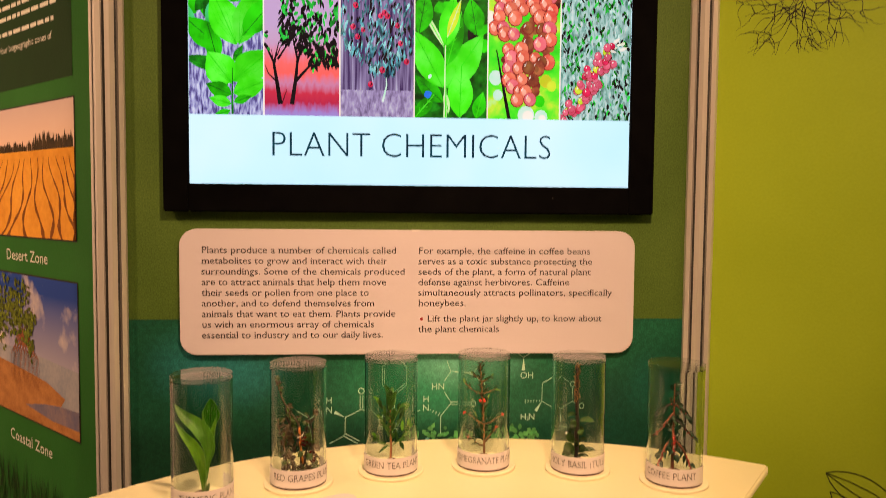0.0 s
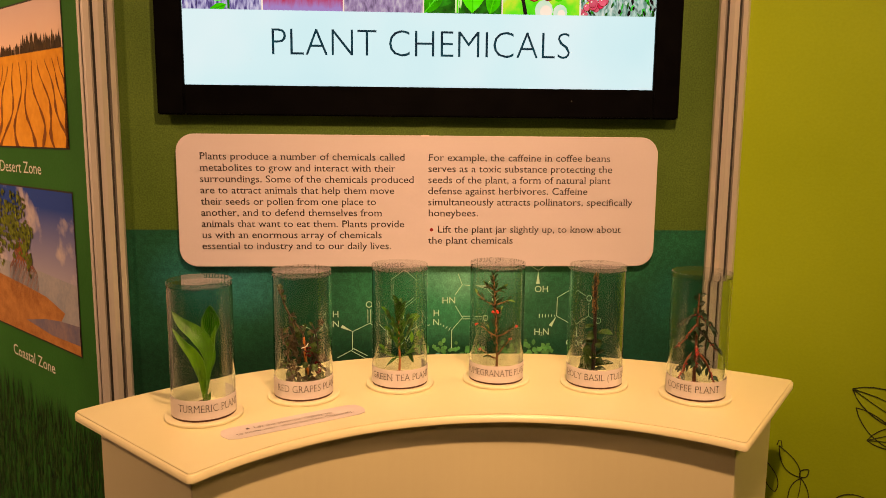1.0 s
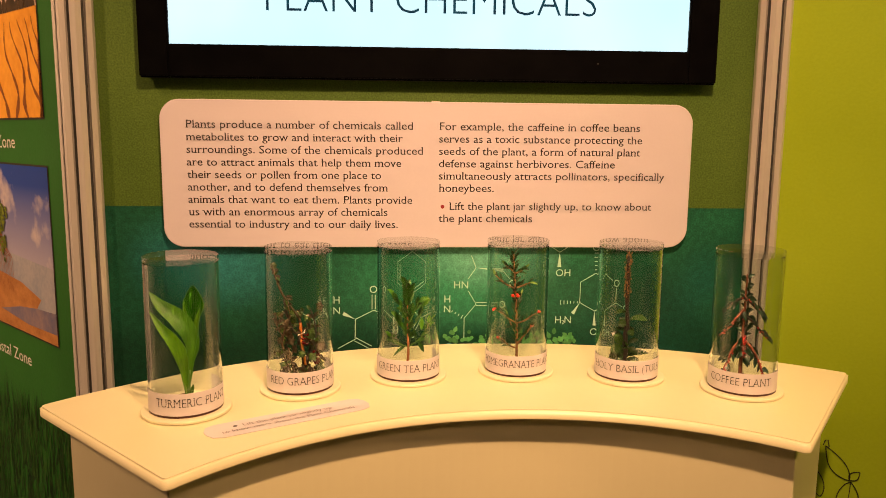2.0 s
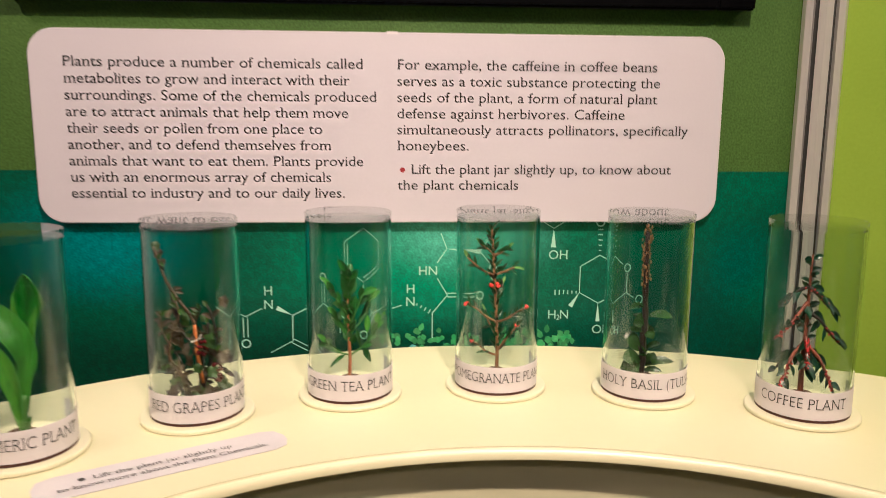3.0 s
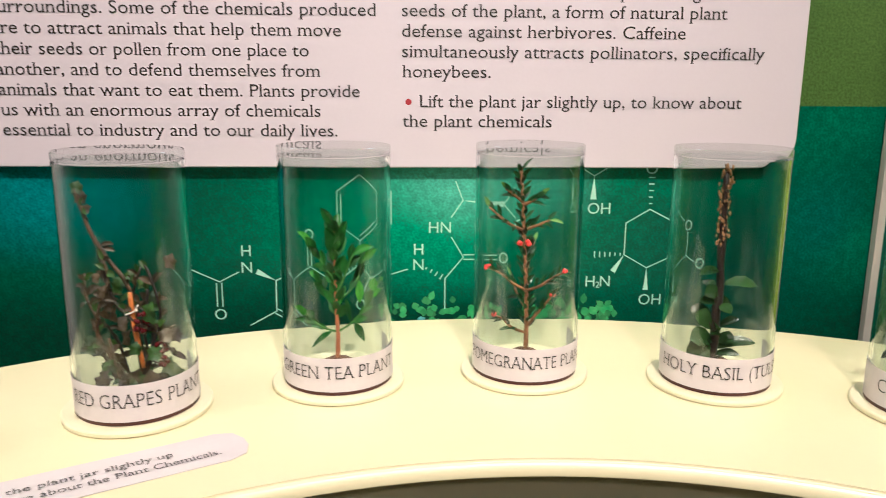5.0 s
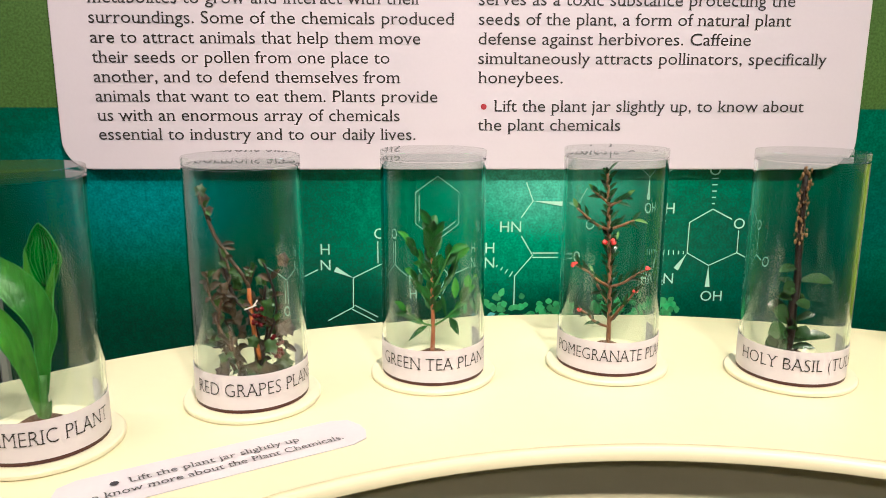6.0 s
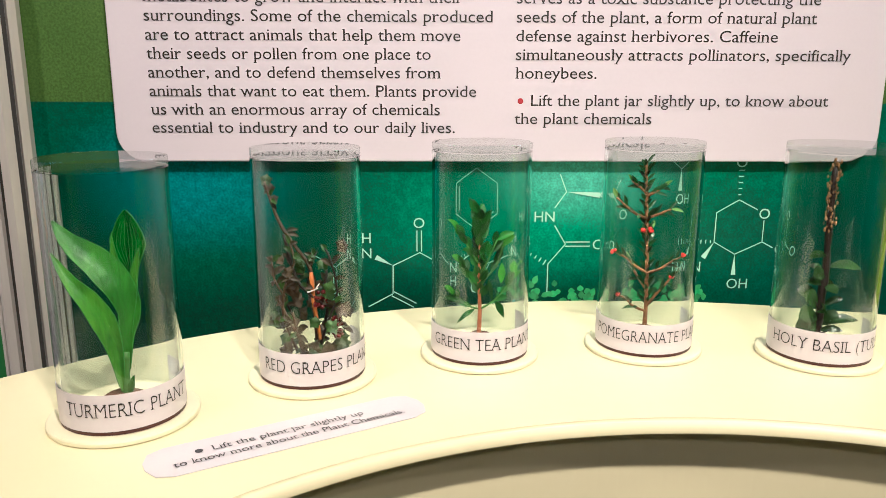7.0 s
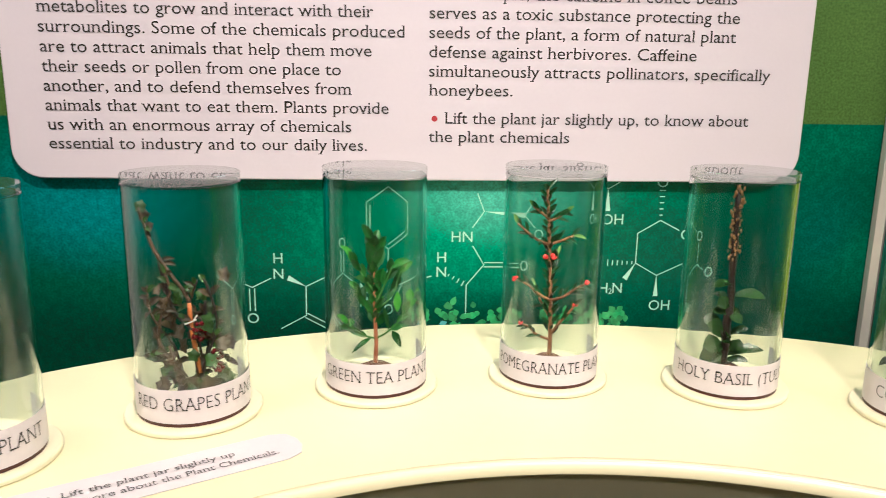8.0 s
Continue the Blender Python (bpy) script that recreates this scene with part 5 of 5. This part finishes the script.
part("leaf", blade(bmesh.new(), [(0.005, -0.003, 0.013), (0.008, -0.004, 0.019), (0.0095, -0.004, 0.026)], 0.0055, (-0.3, -1, 0.2), 0.5, 0, 0.4, 9), BLADE, t, "", True)

# red grapes: a tied, tangled vine with lobed leaves
t = plant(1, "red grape vine model with orange stake, lobed leaves and dark grapes", 0, 0.012)


def lobed(t, centre, size, facing, material):
    c, f = Vector(centre), Vector(facing).normalized()
    u = f.orthogonal().normalized()
    v = f.cross(u)
    bm = bmesh.new()
    mid = bm.verts.new(c)
    ring = []
    for k in range(20):
        a = 2 * math.pi * k / 20
        r = size * (0.62 + 0.3 * abs(math.cos(2.5 * a)) + 0.12 * math.cos(10 * a))
        ring.append(bm.verts.new(c + (u * math.cos(a) + v * math.sin(a)) * r + f * (0.2 * size * math.sin(3 * a) - 0.15 * r)))
    for k in range(20):
        bm.faces.new((mid, ring[k], ring[(k + 1) % 20]))
    return part("leaf", bm, material, t, smooth=True)


twig(t, [(0.002, -0.006, 0.076), (0.003, -0.006, 0.055), (0.007, -0.006, 0.026)], 0.0017, 0.0015, STAKE, "stake")
VINES = [([(0.005, 0, B), (0.004, -0.002, 0.03), (0.003, -0.004, 0.05), (0.0015, -0.005, 0.078), (-0.010, -0.004, 0.096), (-0.020, -0.002, 0.112), (-0.026, 0, 0.128), (-0.030, 0.002, 0.140)], 0.0014, STEM_V),
         ([(-0.017, -0.002, 0.103), (-0.013, -0.004, 0.086), (-0.008, -0.006, 0.070), (0.001, -0.007, 0.060), (0.010, -0.006, 0.052)], 0.0012, STEM_D),
         ([(0.000, -0.008, B), (-0.006, -0.010, 0.026), (-0.014, -0.012, 0.042), (-0.021, -0.010, 0.058)], 0.0012, STEM_V),
         ([(-0.004, -0.010, 0.014), (-0.008, -0.012, 0.03), (-0.011, -0.012, 0.048)], 0.0011, STEM_V),
         ([(0.004, 0.002, B), (0.008, 0.004, 0.03), (0.012, 0.002, 0.048), (0.011, -0.004, 0.062), (0.013, -0.006, 0.078)], 0.0012, STEM_D),
         ([(0.010, -0.004, 0.052), (0.018, -0.006, 0.050), (0.028, -0.004, 0.054)], 0.0008, STEM_V),
         ([(0.008, 0.004, 0.03), (0.018, 0.006, 0.036), (0.024, 0.004, 0.03)], 0.0009, STEM_D),
         ([(-0.012, -0.012, 0.04), (-0.022, -0.010, 0.036), (-0.028, -0.006, 0.04)], 0.0008, STEM_D),
         ([(0.006, 0.01, B), (0.002, 0.014, 0.04), (-0.006, 0.014, 0.06)], 0.001, STEM_D),
         ([(-0.008, 0.01, B), (-0.014, 0.012, 0.035), (-0.02, 0.008, 0.05)], 0.001, STEM_D),
         ([(-0.010, -0.006, 0.018), (-0.018, -0.010, 0.044), (-0.016, -0.012, 0.066), (-0.009, -0.010, 0.084), (-0.012, -0.008, 0.098)], 0.0011, STEM_V),
         ([(0.006, -0.004, 0.020), (0.014, -0.008, 0.042), (0.020, -0.006, 0.062), (0.016, -0.008, 0.086), (0.012, -0.006, 0.094)], 0.0010, STEM_D),
         ([(-0.016, -0.012, 0.060), (-0.024, -0.008, 0.072), (-0.026, -0.004, 0.088)], 0.0008, STEM_V),
         ([(0.004, 0.006, 0.030), (-0.004, 0.012, 0.062), (0.004, 0.010, 0.088)], 0.0009, STEM_D)]
for pts, r, m in VINES:
    twig(t, pts, r * 1.25, r * 0.8, m)
rnd = random.Random(31)
for c, s, m in (((0.014, -0.012, 0.064), 0.009, VINE), ((0.004, -0.014, 0.022), 0.008, VINE), ((-0.006, -0.016, 0.008), 0.010, VINE), ((0.016, -0.012, 0.038), 0.008, VINE), ((0.022, -0.008, 0.028), 0.008, VINE),
                ((-0.027, 0.002, 0.135), 0.006, VINE_D), ((-0.029, 0.002, 0.141), 0.006, VINE), ((-0.024, 0.001, 0.128), 0.005, VINE_D), ((-0.006, -0.008, 0.080), 0.006, VINE), ((0.003, -0.007, 0.087), 0.004, VINE), ((-0.020, -0.008, 0.056), 0.007, VINE_D),
                ((-0.026, -0.006, 0.044), 0.006, VINE), ((0.026, 0.0, 0.046), 0.007, VINE_D), ((0.022, 0.006, 0.018), 0.008, VINE), ((-0.016, -0.014, 0.020), 0.007, VINE_D), ((-0.012, -0.008, 0.068), 0.006, VINE_D),
                ((0.006, 0.012, 0.05), 0.008, VINE), ((-0.012, 0.012, 0.05), 0.008, VINE_D), ((0.012, 0.004, 0.07), 0.006, VINE), ((-0.020, 0.006, 0.022), 0.008, VINE), ((0.015, 0.012, 0.012), 0.008, VINE_D), ((0.004, -0.010, 0.04), 0.006, VINE)):
    lobed(t, c, s * 0.85, (rnd.uniform(-0.6, 0.6), -1, rnd.uniform(0, 0.9)), m)
for k in range(22):
    lobed(t, (rnd.uniform(-0.023, 0.024), rnd.uniform(-0.018, 0.012), rnd.uniform(0.014, 0.092)), rnd.uniform(0.004, 0.0065), (rnd.uniform(-0.8, 0.8), -1, rnd.uniform(0, 1)), (VINE, VINE_D, VINE_D)[k % 3])
leaf(t, (0.012, -0.010, 0.026), (0.1, -0.1, -1), 0.016, 0.010, VINE_D, (0.3, -1, 0), 0)
leaf(t, (-0.014, -0.012, 0.014), (-0.25, -0.1, -1), 0.010, 0.006, VINE_D, (0.3, -1, 0), 0)
for k in range(112):
    leaf(t, along(VINES[k % 14][0], rnd.uniform(0.12, 1)), (rnd.uniform(-1, 1), rnd.uniform(-0.7, 0.3), rnd.uniform(-0.2, 0.9)), rnd.uniform(0.006, 0.012), rnd.uniform(0.003, 0.005), (VINE_D, VINE, VINE_D)[k % 3])
for cx, cy, cz, n in ((0.0085, -0.009, 0.056, 20), (0.0195, -0.008, 0.036, 26)):
    for k in range(n):
        s = rnd.uniform(-1, 1)
        w = 0.0042 * math.sqrt(1 - s * s * 0.8)
        g = rnd.uniform(0, 6.28)
        part("grape", ball(bmesh.new(), (cx + w * math.cos(g), cy + w * math.sin(g), cz + 0.007 * s), 0.0016), GRAPE_SKIN, t, smooth=True)
twig(t, [(-0.001, -0.0085, 0.062), (0.003, -0.009, 0.0635), (0.007, -0.0095, 0.0655)], 0.0007, 0.0005, TIE, "tie")
twig(t, [(0.005, -0.0095, 0.0645), (0.008, -0.010, 0.069)], 0.0005, 0.0004, TIE, "tie")

# green tea
t = plant(2, "green tea model plant with lance-shaped leaves on a red stem")
main = [(-0.001, 0, B - 0.002), (0.0, 0, 0.03), (-0.001, 0, 0.055), (-0.001, 0, 0.085), (-0.0015, 0, 0.112)]
twig(t, main, 0.0019, 0.0007, STEM_T, "stem")
SIDE = [[(0.0, 0, 0.033), (0.010, -0.002, 0.040), (0.020, -0.004, 0.052), (0.030, -0.004, 0.072)], [(0.0, 0, 0.033), (-0.010, -0.003, 0.037), (-0.021, -0.004, 0.046)],
        [(-0.001, 0, 0.07), (-0.008, -0.002, 0.080), (-0.016, -0.003, 0.096)], [(0.0, 0, 0.055), (0.012, 0.006, 0.065), (0.018, 0.008, 0.082)], [(0, 0, 0.06), (0.006, -0.004, 0.075), (0.012, -0.006, 0.090)],
        [(0, 0, 0.045), (-0.008, 0.008, 0.055), (-0.014, 0.012, 0.068)]]
for pts in SIDE:
    twig(t, pts, 0.0009, 0.0004, STEM_G)
rnd = random.Random(8)
for k in range(26):
    s = 0.38 + 0.62 * k / 26
    g = k * 2.4
    leaf(t, along(main, s), (math.cos(g), 0.8 * math.sin(g), 1.5), rnd.uniform(0.011, 0.018), rnd.uniform(0.0052, 0.0074), TEA_L if k % 8 == 3 else TEA, (0.6 * math.cos(g), -1, 0.4), 0.05, 0.4)
for j, pts in enumerate(SIDE):
    for k in range(5):
        s = 0.35 + 0.65 * k / 4
        d = Vector(pts[-1]) - Vector(pts[0])
        w = d.normalized() + Vector((rnd.uniform(-0.8, 0.8), rnd.uniform(-0.6, 0.4), rnd.uniform(-0.5, 0.5)))
        leaf(t, along(pts, s), w, rnd.uniform(0.011, 0.018), rnd.uniform(0.0046, 0.0068), TEA_L if (k == 4 or (j == 0 and k > 2)) else TEA, (rnd.uniform(-0.5, 0.5), -1, rnd.uniform(0.1, 0.8)), 0.1)
for base, way, n, w, m in (((-0.004, -0.002, 0.034), (-1, -0.1, -0.75), 0.018, 0.004, TEA), ((0.012, -0.003, 0.040), (0.55, -0.1, -1), 0.014, 0.006, TEA), ((0.006, -0.002, 0.058), (0.2, 0, -1), 0.018, 0.004, TEA),
                           ((-0.018, -0.004, 0.044), (-0.7, 0, 0.6), 0.012, 0.005, TEA), ((0.016, -0.004, 0.055), (0.0, -0.1, 1), 0.018, 0.006, TEA_L), ((0.022, -0.005, 0.058), (0.75, -0.1, 0.75), 0.020, 0.006, TEA_L),
                           ((-0.001, -0.002, 0.088), (-0.2, -0.1, 1), 0.024, 0.009, TEA), ((-0.001, 0, 0.090), (0.4, 0, 1), 0.024, 0.006, TEA), ((-0.016, -0.003, 0.092), (-0.4, 0, 1), 0.012, 0.005, TEA_L)):
    leaf(t, base, way, n, w, m, (0.1, -1, 0.3), 0.05)

# pomegranate
t = plant(3, "pomegranate model plant with thorny brown branches and red buds")
t.scale = (1, 1, 1.01)
main = [(0.001, 0, B - 0.002), (0.001, 0, 0.03), (0.0, 0, 0.06), (-0.002, 0, 0.09), (-0.004, 0, 0.12), (-0.006, 0, 0.146)]
twig(t, main, 0.0020, 0.0011, STEM_B, "stem")
SIDE = [([(0.0, 0, 0.058), (-0.010, -0.003, 0.064), (-0.018, -0.004, 0.071), (-0.029, -0.005, 0.077)], 1), ([(0.0, 0, 0.058), (0.010, -0.003, 0.062), (0.018, -0.004, 0.068), (0.028, -0.005, 0.073)], 1),
        ([(0.001, 0, 0.026), (-0.010, -0.003, 0.031), (-0.017, -0.004, 0.038), (-0.023, -0.005, 0.041)], 1), ([(0.001, 0, 0.030), (0.008, -0.004, 0.042), (0.014, -0.006, 0.050), (0.018, -0.006, 0.056)], 1),
        ([(-0.003, 0, 0.102), (-0.012, -0.002, 0.106), (-0.020, -0.003, 0.112), (-0.028, -0.003, 0.119)], 0), ([(-0.003, 0, 0.102), (0.006, -0.003, 0.106), (0.015, -0.004, 0.110)], 0),
        ([(-0.004, 0, 0.122), (-0.010, -0.002, 0.127), (-0.017, -0.003, 0.132)], 0), ([(-0.004, 0, 0.120), (0.002, -0.002, 0.123), (0.008, -0.002, 0.127)], 0), ([(0, 0, 0.075), (0.004, 0.01, 0.083), (0.008, 0.018, 0.09)], 0), ([(0, 0, 0.045), (-0.006, 0.012, 0.055), (-0.008, 0.02, 0.062)], 0)]
rnd = random.Random(13)
for pts, bud in SIDE:
    twig(t, pts, 0.0013, 0.0008, STEM_B)
    for k in range(8):
        s = 0.2 + 0.8 * k / 7
        d = (Vector(pts[-1]) - Vector(pts[0])).normalized()
        leaf(t, along(pts, s), d * 0.7 + Vector((rnd.uniform(-0.5, 0.5), rnd.uniform(-0.5, 0.3), rnd.uniform(-0.5, 0.9))), rnd.uniform(0.007, 0.012), rnd.uniform(0.0022, 0.0034), POME_L if k == 7 and not bud else POME, (rnd.uniform(-0.4, 0.4), -1, 0.5), 0.05)
    if bud:
        for k in range(4):
            part("bud", ball(bmesh.new(), Vector(pts[-1]) + Vector((rnd.uniform(-0.0015, 0.0015), rnd.uniform(-0.001, 0.001), rnd.uniform(-0.0012, 0.0012))), rnd.uniform(0.0011, 0.0016), 5), RED, t, "bright red bud", True)
for x in (-0.0058, 0.0003):
    for k in range(3):
        part("bud", ball(bmesh.new(), (x + rnd.uniform(-0.0008, 0.0008), -0.003, 0.0935 + rnd.uniform(-0.001, 0.001)), 0.0018, 6), RED, t, "bright red bud", True)
for k in range(64):
    s = 0.2 + 0.8 * k / 64
    g = k * 2.4
    leaf(t, along(main, s), (math.cos(g), 0.8 * math.sin(g), 1.0), rnd.uniform(0.008, 0.0125), rnd.uniform(0.0022, 0.0036), POME, (0.3 * math.cos(g), -1, 0.4), 0.05)

# holy basil
t = plant(4, "holy basil model plant with dark stem and brown flower spike")
t.scale = (1, 1, 1.04)
main = [(-0.004, 0, B - 0.002), (-0.0015, 0, 0.03), (-0.0022, 0, 0.045), (-0.0006, 0, 0.062), (-0.0018, 0, 0.08), (-0.0022, 0, 0.11), (-0.0028, 0, 0.142)]
twig(t, main, 0.0035, 0.0021, STEM_D, "stem")
rnd = random.Random(19)
for k in range(95):
    z = 0.094 + 0.053 * k / 95
    g, r = rnd.uniform(0, 6.28), rnd.uniform(0.0022, 0.0048)
    part("floret", ball(bmesh.new(), (-0.0024 + r * math.cos(g), r * math.sin(g), z), rnd.uniform(0.0006, 0.0011), 4, 1.7), SEED, t, smooth=True)
for base, way, n, w, f in (((0.0, 0, 0.075), (-1, -0.3, 0.05), 0.016, 0.007, (0, -0.6, 1)), ((0.001, 0, 0.066), (1, -0.3, 0.1), 0.020, 0.009, (0, -0.7, 1)), ((0.0, 0, 0.060), (-1, -0.5, 0.15), 0.014, 0.009, (0.2, -1, 0.5)),
                           ((-0.001, 0, 0.052), (-1, -0.2, 0.3), 0.014, 0.006, (0, -1, 0.8)), ((-0.001, -0.002, 0.052), (0.4, -1, -0.2), 0.010, 0.008, (0, -1, 0.6)), ((0.0, 0, 0.036), (0.9, -0.3, 0.55), 0.014, 0.005, (0, -1, 0.6)),
                           ((-0.002, 0, 0.020), (1, -0.3, 0.35), 0.026, 0.0075, (0.2, -0.8, 0.9)), ((-0.002, 0, 0.016), (0.9, -0.4, 0.2), 0.016, 0.005, (0, -1, 0.6)), ((0.0, 0, 0.026), (0.6, -0.6, 0.3), 0.012, 0.009, (0.1, -1, 0.5)),
                           ((-0.004, -0.002, 0.022), (-1, -0.4, -0.1), 0.020, 0.014, (0.3, -1, 0.5)), ((-0.004, -0.002, 0.026), (-1, -0.4, 0.35), 0.019, 0.013, (0.2, -1, 0.6)), ((-0.006, -0.004, 0.020), (-0.8, -0.5, -0.45), 0.016, 0.013, (0.2, -1, 0.3)),
                           ((-0.004, 0.0, 0.034), (-0.7, -0.3, 0.7), 0.020, 0.011, (0.3, -1, 0.2)), ((-0.003, 0, 0.030), (-0.1, -0.6, 0.5), 0.013, 0.010, (0, -1, 0.5)), ((-0.003, 0.002, 0.04), (-0.9, 0.3, 0.5), 0.016, 0.010, (0, -1, 0.7)),
                           ((0, 0.003, 0.045), (0.7, 0.6, 0.5), 0.016, 0.009, (0, -1, 0.7)), ((0, 0.003, 0.03), (0.2, 1, 0.4), 0.016, 0.01, (0, -0.6, 1)), ((-0.002, 0.003, 0.06), (-0.3, 1, 0.4), 0.014, 0.008, (0, -0.6, 1))):
    leaf(t, base, way, n * 1.15, w * 1.2, BASIL, f, 0.1, 0.15, 0.55)
for pts in ([(-0.003, 0, 0.016), (-0.010, -0.004, 0.026)], [(-0.003, 0, 0.012), (0.006, -0.004, 0.018)], [(-0.002, 0, 0.03), (-0.008, -0.001, 0.042)]):
    twig(t, pts, 0.001, 0.0006, STEM_D)

# coffee
t = plant(5, "coffee model plant with drooping dark branches and red berries")
t.scale = (1, 1, 1.07)
main = [(-0.002, 0, B - 0.002), (-0.0028, 0, 0.035), (-0.0020, 0, 0.07), (-0.0022, 0, 0.1), (-0.0018, 0, 0.126)]
twig(t, main, 0.0026, 0.0008, STEM_R, "stem")
SIDE = [[(0.004, 0, 0.100), (-0.006, -0.003, 0.098), (-0.016, -0.004, 0.092), (-0.023, -0.005, 0.089)], [(0.005, 0, 0.100), (0.012, -0.003, 0.093), (0.021, -0.004, 0.083)],
        [(0.003, 0, 0.087), (-0.006, -0.005, 0.081), (-0.016, -0.008, 0.072), (-0.029, -0.008, 0.060)], [(0.004, 0, 0.080), (0.012, -0.004, 0.074), (0.021, -0.006, 0.063), (0.030, -0.006, 0.054)],
        [(0.0, 0, 0.054), (-0.012, -0.006, 0.046), (-0.020, -0.009, 0.032), (-0.028, -0.010, 0.018)], [(0.002, 0, 0.054), (0.012, -0.006, 0.042), (0.018, -0.009, 0.026), (0.024, -0.010, 0.012)],
        [(0.001, -0.002, 0.060), (0.000, -0.006, 0.054), (-0.001, -0.008, 0.044), (-0.002, -0.009, 0.034)], [(0.003, 0, 0.085), (0.006, 0.012, 0.078), (0.010, 0.022, 0.066)], [(0.001, 0, 0.05), (-0.006, 0.014, 0.042), (-0.01, 0.026, 0.026)]]
SIDE = [[(x - 0.07 * z, y, z) for x, y, z in pts] for pts in SIDE]
rnd = random.Random(23)
for j, pts in enumerate(SIDE):
    twig(t, pts, 0.0018, 0.0010, STEM_R if j in (2, 4, 5, 6) else STEM_D)
    for k in range(8):
        d = (Vector(pts[-1]) - Vector(pts[0])).normalized()
        leaf(t, along(pts, 0.1 + 0.9 * k / 7), d * 0.8 + Vector((rnd.uniform(-0.9, 0.9), rnd.uniform(-0.6, 0.3), rnd.uniform(-0.7, 0.5))), rnd.uniform(0.009, 0.014), rnd.uniform(0.0048, 0.0068), COFFEE, (rnd.uniform(-0.6, 0.6), -1, rnd.uniform(0, 0.8)), 0.1)
    for k in range((3, 6, 22, 14, 20, 18, 42, 4, 4)[j]):
        s = rnd.uniform(0.45, 0.92) if j in (2, 3, 4, 5) else rnd.uniform(0.1, 0.9)
        p = along(pts, s) + Vector((rnd.uniform(-0.0018, 0.0018), rnd.uniform(-0.003, -0.0005), rnd.uniform(-0.0015, 0.0015)))
        part("berry", ball(bmesh.new(), p, rnd.uniform(0.0007, 0.0010), 4), RED_DARK, t, "small red berry", True)
for k in range(14):
    g = k * 2.4
    leaf(t, along(main, 0.4 + 0.6 * k / 14), (math.cos(g), 0.8 * math.sin(g), 0.5), rnd.uniform(0.008, 0.013), rnd.uniform(0.004, 0.006), COFFEE, (0.3, -1, 0.5), 0.1)
for z in (0.112, 0.12):
    leaf(t, (-0.002, 0, z), (0.8 if z < 0.115 else -0.8, -0.2, 0.3), 0.009, 0.006, COFFEE, (0, -1, 0.5), 0.05)
